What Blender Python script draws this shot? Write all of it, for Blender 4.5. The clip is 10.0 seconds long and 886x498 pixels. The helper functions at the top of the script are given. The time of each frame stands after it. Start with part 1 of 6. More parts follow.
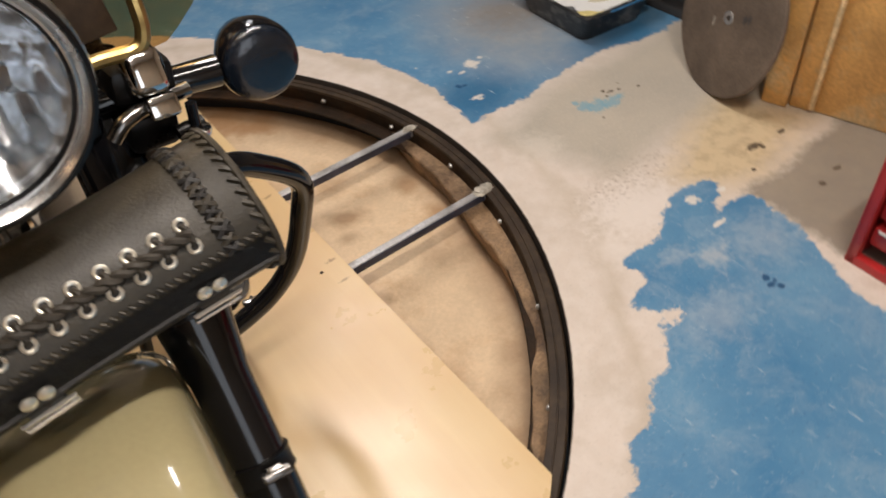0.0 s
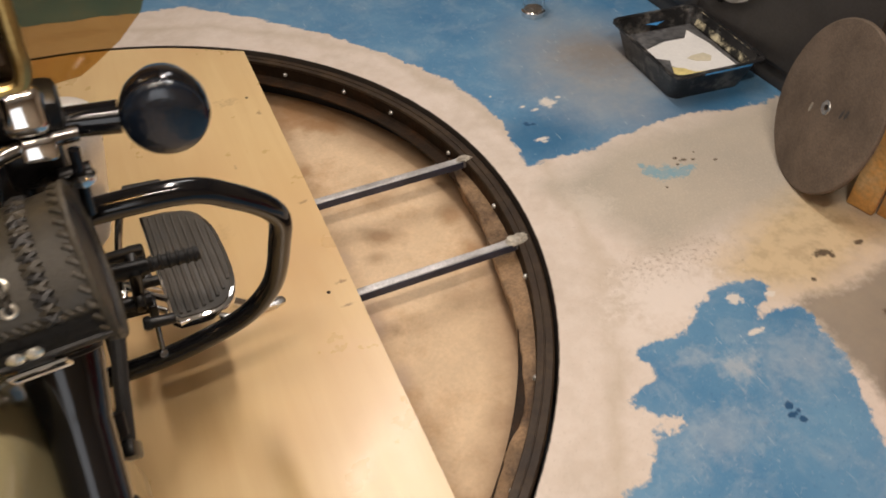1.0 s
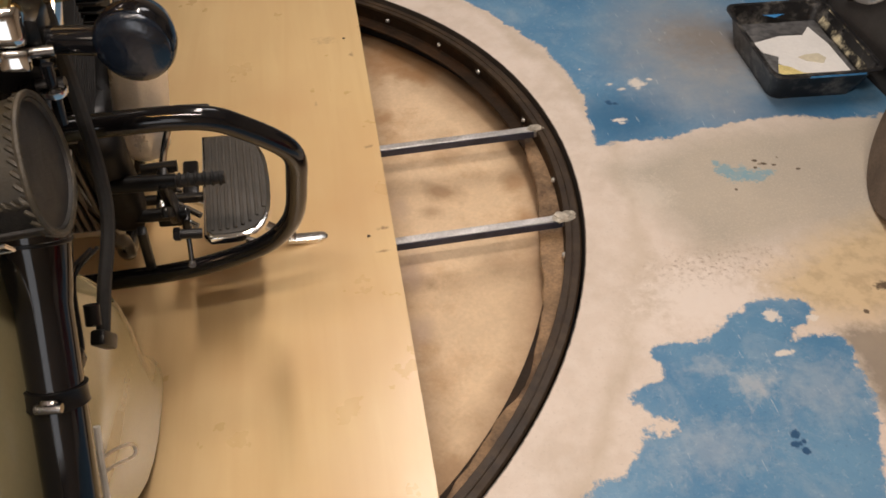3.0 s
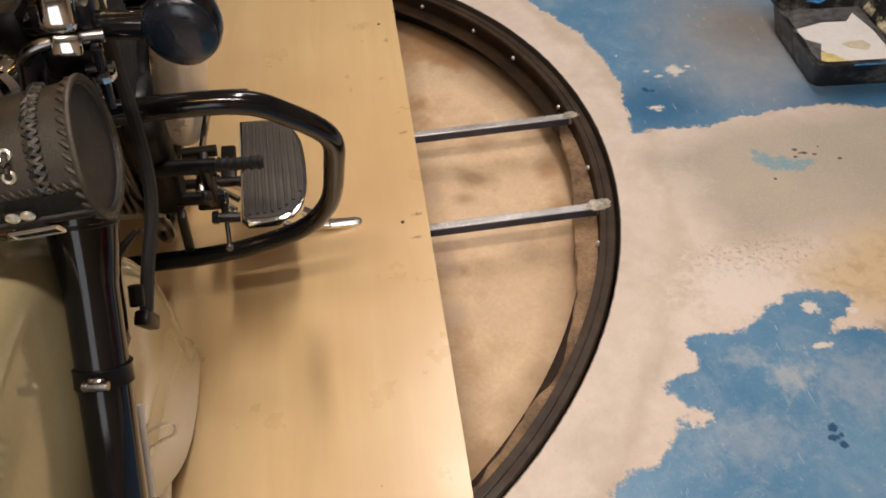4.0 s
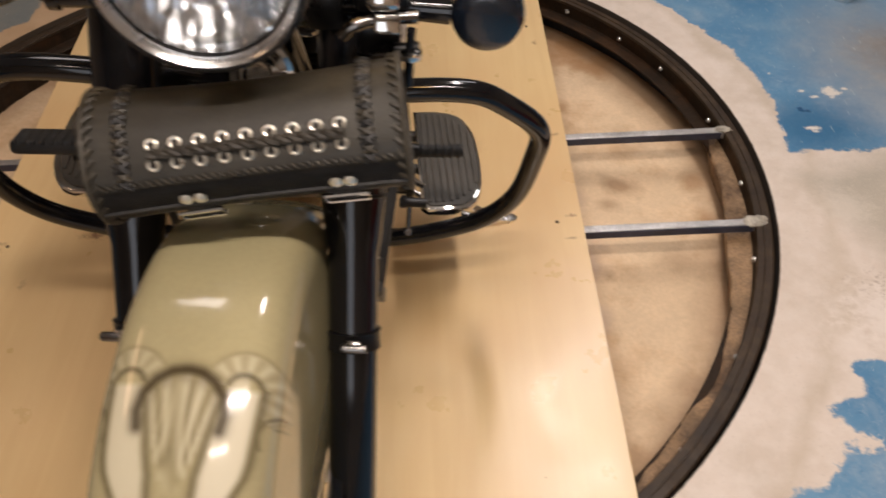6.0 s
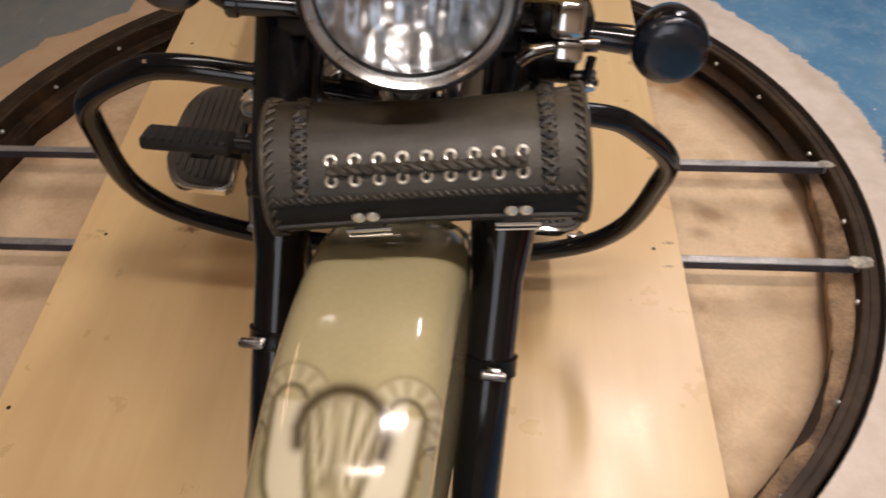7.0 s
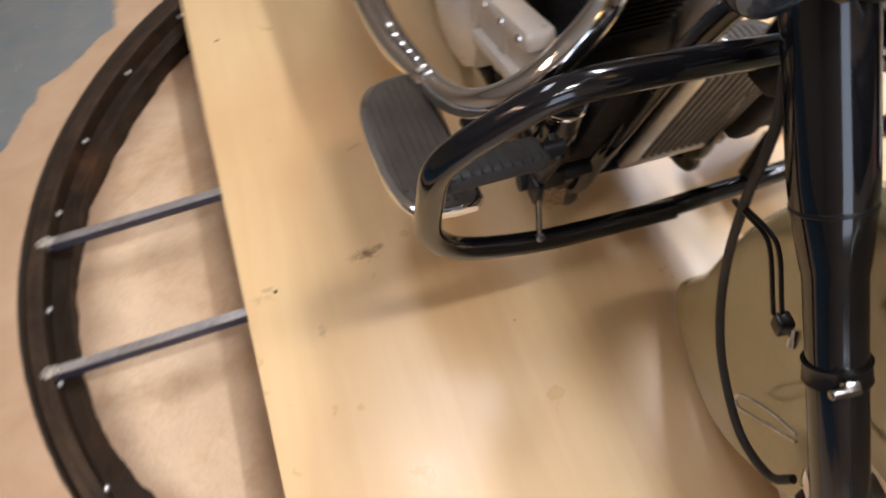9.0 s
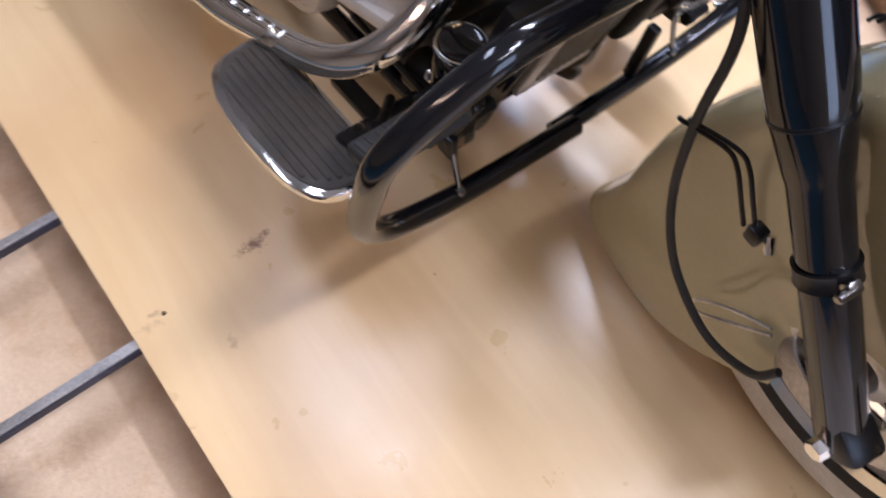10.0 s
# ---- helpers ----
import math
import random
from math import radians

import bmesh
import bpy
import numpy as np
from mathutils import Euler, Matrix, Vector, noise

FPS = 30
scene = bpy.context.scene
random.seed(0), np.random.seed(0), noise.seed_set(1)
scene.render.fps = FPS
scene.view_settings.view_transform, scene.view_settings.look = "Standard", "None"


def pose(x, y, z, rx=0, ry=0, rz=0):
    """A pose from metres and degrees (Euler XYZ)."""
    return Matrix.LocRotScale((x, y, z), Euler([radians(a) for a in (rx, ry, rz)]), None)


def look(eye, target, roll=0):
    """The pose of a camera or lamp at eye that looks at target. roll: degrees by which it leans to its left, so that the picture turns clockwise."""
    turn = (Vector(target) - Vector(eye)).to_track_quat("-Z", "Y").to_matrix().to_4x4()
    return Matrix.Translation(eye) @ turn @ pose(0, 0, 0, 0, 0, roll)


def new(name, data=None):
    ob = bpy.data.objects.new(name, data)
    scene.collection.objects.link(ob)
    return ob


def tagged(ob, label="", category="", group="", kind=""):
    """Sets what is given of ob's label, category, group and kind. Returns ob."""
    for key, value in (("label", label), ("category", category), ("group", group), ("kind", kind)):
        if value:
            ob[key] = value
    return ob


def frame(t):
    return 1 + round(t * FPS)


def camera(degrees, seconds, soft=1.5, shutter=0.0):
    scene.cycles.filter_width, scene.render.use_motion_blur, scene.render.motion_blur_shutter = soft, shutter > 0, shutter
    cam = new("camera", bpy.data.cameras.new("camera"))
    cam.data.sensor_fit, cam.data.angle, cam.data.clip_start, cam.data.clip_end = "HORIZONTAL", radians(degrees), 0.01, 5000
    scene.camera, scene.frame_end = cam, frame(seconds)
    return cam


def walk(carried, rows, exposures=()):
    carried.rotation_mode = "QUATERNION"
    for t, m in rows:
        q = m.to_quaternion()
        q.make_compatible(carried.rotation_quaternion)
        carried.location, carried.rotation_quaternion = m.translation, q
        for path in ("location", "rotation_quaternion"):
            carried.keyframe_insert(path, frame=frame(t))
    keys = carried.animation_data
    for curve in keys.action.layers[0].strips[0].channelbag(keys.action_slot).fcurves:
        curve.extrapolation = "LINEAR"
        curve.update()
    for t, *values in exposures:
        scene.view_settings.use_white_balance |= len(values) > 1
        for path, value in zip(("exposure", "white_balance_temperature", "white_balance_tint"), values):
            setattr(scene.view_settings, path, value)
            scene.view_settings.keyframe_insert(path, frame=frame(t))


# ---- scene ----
cam = camera(60.9, 10.0, soft=1.7, shutter=0.5)
# seconds, eye, target, roll; the origin is the middle of the turntable, x across the bike, y towards its rear
PATH = [
    (0, (0.202, -1.359, 1.175), (1.004, -0.164, -0.213), -5.9),
    (0.5, (0.309, -1.432, 1.193), (0.955, -0.123, -0.173), -2.1),
    (1, (0.425, -1.358, 1.191), (0.992, -0.025, -0.188), -1.5),
    (1.5, (0.53, -1.344, 1.211), (0.974, 0.028, -0.176), -1.4),
    (2, (0.59, -1.404, 1.21), (0.897, -0.027, -0.207), -1.1),
    (2.5, (0.61, -1.431, 1.208), (0.862, -0.067, -0.232), -1.0),
    (2.7, (0.608, -1.431, 1.211), (0.847, -0.071, -0.236), -1.2),
    (3.8, (0.59, -1.428, 1.213), (0.764, -0.075, -0.25), -2.2),
    (4, (0.59, -1.431, 1.213), (0.738, -0.086, -0.26), -2.9),
    (4.5, (0.587, -1.427, 1.211), (0.721, -0.113, -0.291), -2.2),
    (5, (0.578, -1.441, 1.218), (0.696, -0.107, -0.268), -1.4),
    (5.5, (0.511, -1.459, 1.218), (0.575, -0.101, -0.249), -1.5),
    (6, (0.37, -1.444, 1.226), (0.37, -0.075, -0.233), -2.6),
    (6.2, (0.319, -1.443, 1.228), (0.326, -0.046, -0.203), -2.7),
    (7.3, (0.18, -1.401, 1.235), (0.039, -0.05, -0.233), -1.3),
    (7.5, (0.098, -1.391, 1.224), (-0.058, -0.06, -0.261), -1.7),
    (8, (-0.122, -1.354, 1.22), (-0.288, -0.052, -0.289), -7.2),
    (8.2, (-0.184, -1.304, 1.219), (-0.325, -0.032, -0.319), -8.9),
    (8.5, (-0.249, -1.21, 1.225), (-0.397, -0.026, -0.38), -12.8),
    (8.7, (-0.297, -1.167, 1.236), (-0.398, -0.012, -0.393), -14.0),
    (9, (-0.364, -1.111, 1.232), (-0.255, 0.036, -0.403), -12.8),
    (9.1, (-0.397, -1.104, 1.238), (-0.19, 0.042, -0.388), -12.0),
    (9.3, (-0.423, -1.078, 1.235), (-0.085, 0.07, -0.368), -11.9),
    (9.5, (-0.436, -1.038, 1.228), (-0.097, 0.023, -0.433), -12.3),
    (10, (-0.437, -0.943, 1.205), (-0.025, -0.16, -0.589), -8.2),
]
walk(cam, [(t, look(eye, target, roll)) for t, eye, target, roll in PATH],
     [(0.0, -0.46, 6500, 12), (0.5, -0.47, 6700, 13), (1.5, -0.52, 6950, 14), (2.5, -0.53, 6950, 15), (6.2, -0.50, 6650, 16), (7.5, -0.32, 6600, 17), (8.2, 0.14, 6850, 16), (8.5, 0.36, 5950, 13), (9.0, 0.50, 5700, 13), (9.4, 0.62, 5230, 16.5), (10.0, 0.49, 5050, 17.5)])

# ---- light ----
world = bpy.data.worlds.new("world")
scene.world = world
world.use_nodes = True
world.node_tree.nodes["Background"].inputs[0].default_value = (0.9, 0.95, 1.0, 1)
world.node_tree.nodes["Background"].inputs[1].default_value = 0.012


def strip_lamp(name, place, turn, size, power, colour):
    data = bpy.data.lights.new(name, "AREA")
    data.shape, data.size, data.size_y, data.energy, data.color = "RECTANGLE", size[0], size[1], power, colour
    ob = new(name, data)
    ob.matrix_world = pose(*place, *turn)
    return ob


# x, y, turn, length, width, power, colour
TUBES = ((0.66, -1.46, 0, 1.10, 0.10, 48, (1.0, 0.91, 0.82)), (0.0, -2.05, 0, 0.70, 0.10, 7, (1.0, 0.86, 0.72)), (-0.35, 0.35, 70, 1.10, 0.30, 10, (1.0, 0.95, 0.92)),
         (0.98, 0.30, 90, 1.25, 0.14, 40, (1.0, 0.94, 0.88)), (-1.70, -0.80, 90, 1.30, 0.10, 7, (1.0, 0.62, 0.36)), (1.45, 1.50, 60, 1.30, 0.40, 14, (0.96, 0.97, 1.0)))
for x, y, turn, long, wide, power, colour in TUBES:
    strip_lamp("ceiling_lamp_light", (x, y, 2.48), (0, 0, turn), (long, wide), power, colour)
strip_lamp("window_light", (0.0, -3.14, 1.45), (90, 0, 0), (0.90, 1.40), 11, (0.80, 0.90, 1.0))


# ---- materials ----
def material(name, colour=(0.5, 0.5, 0.5), rough=0.5, metal=0.0, vary=0.15, scale=8.0, fine=120.0, bump=0.0, bump_scale=200.0,
             rough_vary=0.1, coat=0.0, second=None, second_at=0.55, second_scale=4.0, space="Object", spec=0.5):
    """Base colour varied at two scales, an optional second colour in patches, roughness variation and bump."""
    m = bpy.data.materials.new(name)
    m.use_nodes = True
    nt = m.node_tree
    n, l = nt.nodes, nt.links
    bsdf = n["Principled BSDF"]
    co = n.new("ShaderNodeTexCoord")

    def tex(sc, detail=4, rough_=0.6):
        t = n.new("ShaderNodeTexNoise")
        t.inputs["Scale"].default_value, t.inputs["Detail"].default_value, t.inputs["Roughness"].default_value = sc, detail, rough_
        l.new(co.outputs[space], t.inputs["Vector"])
        return t.outputs["Fac"]

    def ramp(src, lo, hi, a, b):
        r = n.new("ShaderNodeMapRange")
        r.inputs[1].default_value, r.inputs[2].default_value, r.inputs[3].default_value, r.inputs[4].default_value = lo, hi, a, b
        l.new(src, r.inputs[0])
        return r.outputs[0]

    def mix(kind, fac, a, b):
        x = n.new("ShaderNodeMix")
        x.data_type, x.blend_type = "RGBA", kind
        for value, sock in ((fac, x.inputs[0]), (a, x.inputs[6]), (b, x.inputs[7])):
            if isinstance(value, bpy.types.NodeSocket):
                l.new(value, sock)
            elif isinstance(value, tuple):
                sock.default_value = (*value, 1)
            else:
                sock.default_value = value
        return x.outputs[2]

    col = colour
    if second:
        col = mix("MIX", ramp(tex(second_scale, 6, 0.7), second_at - 0.06, second_at + 0.06, 0, 1), colour, second)
    grain = ramp(tex(scale), 0.3, 0.7, 1 - vary, 1 + vary)
    grain2 = ramp(tex(fine, 2), 0.3, 0.7, 1 - vary * 0.6, 1 + vary * 0.6)
    mul = n.new("ShaderNodeMath")
    mul.operation = "MULTIPLY"
    l.new(grain, mul.inputs[0]), l.new(grain2, mul.inputs[1])
    hsv = n.new("ShaderNodeHueSaturation")
    l.new(mul.outputs[0], hsv.inputs["Value"])
    if isinstance(col, tuple):
        hsv.inputs["Color"].default_value = (*col, 1)
    else:
        l.new(col, hsv.inputs["Color"])
    l.new(hsv.outputs[0], bsdf.inputs["Base Color"])
    bsdf.inputs["Metallic"].default_value = metal
    bsdf.inputs["Specular IOR Level"].default_value = spec
    l.new(ramp(tex(scale * 2.3, 5), 0.25, 0.75, max(rough - rough_vary, 0.02), min(rough + rough_vary, 1)), bsdf.inputs["Roughness"])
    if coat:
        bsdf.inputs["Coat Weight"].default_value, bsdf.inputs["Coat Roughness"].default_value = coat, 0.06
    if bump:
        b = n.new("ShaderNodeBump")
        b.inputs["Strength"].default_value, b.inputs["Distance"].default_value = 1.0, bump
        l.new(tex(bump_scale, 3), b.inputs["Height"])
        l.new(b.outputs[0], bsdf.inputs["Normal"])
    return m


M = {}
M["black_paint"] = material("black_gloss_paint", (0.005, 0.005, 0.006), 0.10, 0, 0.2, 10, 300, rough_vary=0.05, coat=0.0)
M["black_satin"] = material("black_satin_paint", (0.005, 0.0046, 0.0046), 0.34, 0, 0.3, 14, 260, rough_vary=0.12, spec=0.28)
M["black_matte"] = material("black_matte_paint", (0.005, 0.0045, 0.0045), 0.55, 0, 0.3, 14, 260, rough_vary=0.1, spec=0.2)
M["chrome"] = material("chrome", (0.75, 0.74, 0.72), 0.09, 1.0, 0.06, 12, 200, rough_vary=0.05)
M["satin"] = material("satin_chrome", (0.78, 0.77, 0.75), 0.26, 1.0, 0.08, 12, 200)
M["steel"] = material("bare_steel", (0.55, 0.53, 0.51), 0.42, 0.75, 0.25, 9, 160, 0.0004, 300, 0.14, second=(0.2, 0.15, 0.11), second_at=0.62)
M["blue_steel"] = material("blue_grey_steel", (0.050, 0.055, 0.085), 0.45, 0.3, 0.35, 12, 120)
M["dark_metal"] = material("darkened_metal", (0.22, 0.21, 0.20), 0.22, 1.0, 0.2, 20, 200)
M["aluminium"] = material("cast_aluminium", (0.55, 0.53, 0.50), 0.38, 0.9, 0.15, 12, 240, 0.0003, 500)
M["ring"] = material("brown_oiled_steel", (0.046, 0.029, 0.016), 0.56, 0.0, 0.35, 7, 90, 0.0008, 60, 0.12, second=(0.030, 0.018, 0.010), second_at=0.52, second_scale=9, spec=0.35)
M["crust"] = material("caked_dirt", (0.250, 0.155, 0.082), 0.7, 0, 0.4, 14, 160, 0.0022, 120, 0.15, second=(0.100, 0.058, 0.030), second_at=0.55, second_scale=6)
M["dark_brown"] = material("near_black_brown", (0.020, 0.0115, 0.0060), 0.60, 0, 0.4, 9, 140, 0.0012, 90, 0.15, second=(0.040, 0.019, 0.008), second_at=0.58, second_scale=5, spec=0.2)
M["screw"] = material("zinc_screw", (0.66, 0.64, 0.60), 0.28, 0.6, 0.1, 30, 200)
M["weld"] = material("weld_spatter", (0.46, 0.42, 0.35), 0.55, 0.5, 0.35, 60, 300, 0.002, 260, 0.15)
M["cream"] = material("cream_gloss_paint", (0.395, 0.340, 0.188), 0.14, 0, 0.05, 5, 160, rough_vary=0.05, coat=0.7)
M["leather"] = material("dark_leather", (0.029, 0.0240, 0.0155), 0.45, 0, 0.3, 12, 180, 0.0004, 420, 0.12)
M["rib_metal"] = material("dull_grey_ribs", (0.16, 0.145, 0.13), 0.42, 0.4, 0.2, 20, 200)
M["mirror"] = material("lamp_reflector", (0.62, 0.65, 0.68), 0.16, 1.0, 0.1, 20, 200, rough_vary=0.05)
M["cover"] = material("silver_painted_cover", (0.72, 0.70, 0.66), 0.34, 0.15, 0.08, 9, 240, 0.0002, 500)
M["barrel"] = material("polished_alloy", (0.88, 0.86, 0.83), 0.30, 0.45, 0.08, 9, 240, rough_vary=0.06)
M["leather_edge"] = material("black_leather", (0.014, 0.013, 0.012), 0.5, 0, 0.3, 20, 180, 0.0008, 400)
M["lace_worn"] = material("worn_leather_thong", (0.040, 0.033, 0.022), 0.5, 0, 0.5, 40, 200, 0.0008, 300)
M["lace"] = material("leather_lace", (0.032, 0.026, 0.018), 0.6, 0, 0.3, 30, 200, 0.0008, 300)
M["brass"] = material("nickel_brass", (0.84, 0.80, 0.69), 0.34, 0.85, 0.1, 30, 200)
M["gold"] = material("gold_anodised", (0.46, 0.33, 0.13), 0.36, 1.0, 0.15, 20, 200)
M["rubber"] = material("black_rubber", (0.020, 0.0195, 0.019), 0.62, 0, 0.2, 14, 200, 0.0004, 300)
M["rubber_grey"] = material("worn_grey_rubber", (0.062, 0.056, 0.047), 0.6, 0, 0.2, 14, 200, 0.0004, 300)
M["white"] = material("whitewall_rubber", (0.62, 0.58, 0.50), 0.5, 0, 0.12, 18, 160)
M["red"] = material("red_paint", (0.42, 0.022, 0.022), 0.35, 0, 0.12, 10, 180, coat=0.2)


def airbrushed():
    """Cream paint with an airbrushed motif; the sheets "bone" and "sepia" hold its strength."""
    m = material("airbrushed_cream_paint", (0.395, 0.340, 0.188), 0.13, 0, 0.05, 5, 160, rough_vary=0.04, coat=0.7)
    n, l = m.node_tree.nodes, m.node_tree.links
    bsdf = n["Principled BSDF"]
    col = bsdf.inputs["Base Color"].links[0].from_socket
    for name, colour in (("bone", (0.66, 0.60, 0.45)), ("sepia", (0.045, 0.030, 0.013))):
        a = n.new("ShaderNodeAttribute")
        a.attribute_name = name
        x = n.new("ShaderNodeMix")
        x.data_type = "RGBA"
        l.new(a.outputs["Fac"], x.inputs[0])
        l.new(col, x.inputs[6])
        x.inputs[7].default_value = (*colour, 1)
        col = x.outputs[2]
    l.new(col, bsdf.inputs["Base Color"])
    return m


M["airbrushed"] = airbrushed()
M["bone"] = material("airbrushed_white", (0.72, 0.66, 0.50), 0.2, 0, 0.1, 20, 160, coat=0.6)
M["sepia"] = material("airbrushed_sepia", (0.16, 0.125, 0.07), 0.2, 0, 0.3, 22, 160, coat=0.6)
M["tray"] = material("black_plastic", (0.016, 0.016, 0.017), 0.35, 0, 0.4, 18, 200, second=(0.12, 0.115, 0.105), second_at=0.56, second_scale=16)
M["grey_film"] = material("dried_grey_film", (0.13, 0.13, 0.13), 0.5, 0, 0.35, 22, 160, second=(0.05, 0.05, 0.052), second_at=0.54, second_scale=20)
M["yellow"] = material("dried_yellow_paint", (0.72, 0.60, 0.25), 0.6, 0, 0.2, 30, 200)
M["smeared"] = material("smeared_plastic", (0.016, 0.016, 0.017), 0.4, 0, 0.3, 18, 200, second=(0.62, 0.56, 0.38), second_at=0.53, second_scale=17)
M["paper"] = material("white_paper", (0.78, 0.77, 0.74), 0.7, 0, 0.06, 8, 100)
M["blue_paint"] = material("wet_blue_paint", (0.05, 0.25, 0.55), 0.3, 0, 0.1, 20, 200)
M["disc"] = material("worn_grinding_disc", (0.120, 0.088, 0.064), 0.75, 0, 0.35, 7, 240, 0.0006, 300)
M["box_wood"] = material("orange_plywood", (0.64, 0.36, 0.115), 0.5, 0, 0.25, 6, 120, second=(0.56, 0.40, 0.20), second_at=0.55, second_scale=4.5)
M["box_edge"] = material("sawn_ply_edge", (0.70, 0.52, 0.28), 0.6, 0, 0.3, 30, 200)
M["dark_panel"] = material("dark_grey_panel", (0.05, 0.046, 0.044), 0.6, 0, 0.2, 5, 120)
M["wall"] = material("painted_wall", (0.44, 0.35, 0.26), 0.7, 0, 0.06, 2, 60)
M["ceiling"] = material("white_ceiling", (0.66, 0.60, 0.52), 0.7, 0, 0.05, 2, 60)
M["signal_glass"] = material("smoked_lens", (0.006, 0.010, 0.017), 0.14, 0, 0.4, 40, 200, 0.0006, 220, coat=0.5)


def glass(name, rough=0.02, colour=(1, 1, 1)):
    m = bpy.data.materials.new(name)
    m.use_nodes = True
    b = m.node_tree.nodes["Principled BSDF"]
    b.inputs["Base Color"].default_value = (*colour, 1)
    b.inputs["Roughness"].default_value, b.inputs["Transmission Weight"].default_value, b.inputs["IOR"].default_value = rough, 1.0, 1.45
    return m


M["glass"] = glass("clear_glass")


def tinted_sheet(name, colour, gloss):
    """A thin clear sheet: light passes straight through and takes its tint, a little is mirrored."""
    m = bpy.data.materials.new(name)
    m.use_nodes = True
    n, l = m.node_tree.nodes, m.node_tree.links
    n.remove(n["Principled BSDF"])
    clear, shine, both = n.new("ShaderNodeBsdfTransparent"), n.new("ShaderNodeBsdfGlossy"), n.new("ShaderNodeMixShader")
    clear.inputs[0].default_value = (*colour, 1)
    shine.inputs["Roughness"].default_value = 0.04
    both.inputs[0].default_value = gloss
    l.new(clear.outputs[0], both.inputs[1]), l.new(shine.outputs[0], both.inputs[2])
    l.new(both.outputs[0], n["Material Output"].inputs[0])
    return m


M["amber"] = tinted_sheet("amber_acrylic", (0.76, 0.62, 0.40), 0.04)


def plywood():
    m = material("birch_plywood", (0.665, 0.49, 0.28), 0.32, 0, 0.05, 3, 60, rough_vary=0.08)
    nt = m.node_tree
    n, l = nt.nodes, nt.links
    co = n.new("ShaderNodeTexCoord")
    mp = n.new("ShaderNodeMapping")
    mp.inputs["Scale"].default_value = (26, 2.2, 1)
    l.new(co.outputs["Object"], mp.inputs["Vector"])
    g = n.new("ShaderNodeTexNoise")
    g.inputs["Scale"].default_value, g.inputs["Detail"].default_value, g.inputs["Distortion"].default_value = 1.0, 5, 0.6
    l.new(mp.outputs[0], g.inputs["Vector"])
    blot = n.new("ShaderNodeTexNoise")
    blot.inputs["Scale"].default_value, blot.inputs["Detail"].default_value = 2.3, 3
    l.new(co.outputs["Object"], blot.inputs["Vector"])
    spots = n.new("ShaderNodeTexVoronoi")
    spots.inputs["Scale"].default_value = 5.5
    l.new(co.outputs["Object"], spots.inputs["Vector"])

    def rng(src, a, b, c, d):
        r = n.new("ShaderNodeMapRange")
        r.inputs[1].default_value, r.inputs[2].default_value, r.inputs[3].default_value, r.inputs[4].default_value = a, b, c, d
        l.new(src, r.inputs[0])
        return r.outputs[0]

    def blend(fac, a, b):
        x = n.new("ShaderNodeMix")
        x.data_type = "RGBA"
        l.new(fac, x.inputs[0])
        for v, s in ((a, x.inputs[6]), (b, x.inputs[7])):
            if isinstance(v, tuple):
                s.default_value = (*v, 1)
            else:
                l.new(v, s)
        return x.outputs[2]

    base = blend(rng(g.outputs["Fac"], 0.3, 0.7, 0, 1), (0.76, 0.555, 0.285), (0.71, 0.495, 0.243))
    base = blend(rng(blot.outputs["Fac"], 0.42, 0.72, 0, 0.6), base, (0.64, 0.40, 0.195))
    base = blend(rng(spots.outputs["Distance"], 0.006, 0.013, 0.6, 0), base, (0.20, 0.11, 0.05))
    # oil stains, knots and scuffs with a place of their own: x, y, size, stretch, strength
    wob = n.new("ShaderNodeTexNoise")
    wob.inputs["Scale"].default_value, wob.inputs["Detail"].default_value, wob.inputs["Roughness"].default_value = 70, 5, 0.75
    l.new(co.outputs["Object"], wob.inputs["Vector"])
    for x, y, r, stretch, strength in ((-0.432, -0.203, 0.016, 0.7, 0.9), (-0.404, -0.198, 0.009, 0.6, 0.8), (-0.46, -0.205, 0.012, 1.0, 0.35), (0.634, -0.228, 0.004, 1, 0.9), (-0.625, -0.227, 0.004, 1, 0.9),
                                       (-0.642, -0.693, 0.005, 1, 0.8), (0.47, 0.06, 0.035, 2.0, 0.12), (-0.20, -0.45, 0.003, 1, 0.8), (0.60, 0.62, 0.02, 0.5, 0.3), (-0.655, -0.235, 0.012, 0.5, 0.3), (-0.55, -0.345, 0.022, 2.6, 0.35), (-0.64, -0.218, 0.010, 0.7, 0.4), (0.668, -0.21, 0.006, 0.35, 0.7), (0.672, 0.09, 0.005, 0.4, 0.6), (0.668, 0.53, 0.012, 1.2, 0.6), (0.55, 0.30, 0.010, 2.2, 0.35), (0.66, -0.28, 0.004, 0.3, 0.6)):
        at = n.new("ShaderNodeVectorMath")
        at.operation = "SUBTRACT"
        at.inputs[1].default_value = (x, y, 0.003)
        l.new(co.outputs["Object"], at.inputs[0])
        sc = n.new("ShaderNodeVectorMath")
        sc.operation = "MULTIPLY"
        sc.inputs[1].default_value = (stretch, 1, 0)
        l.new(at.outputs[0], sc.inputs[0])
        ln = n.new("ShaderNodeVectorMath")
        ln.operation = "LENGTH"
        l.new(sc.outputs[0], ln.inputs[0])
        ad = n.new("ShaderNodeMath")
        ad.operation = "MULTIPLY_ADD"
        l.new(wob.outputs["Fac"], ad.inputs[0])
        ad.inputs[1].default_value = r * 5.0
        l.new(ln.outputs["Value"], ad.inputs[2])
        base = blend(rng(ad.outputs[0], r * 2.6, r * 3.5, strength, 0), base, (0.19, 0.075, 0.03))
    l.new(base, n["Principled BSDF"].inputs["Base Color"])
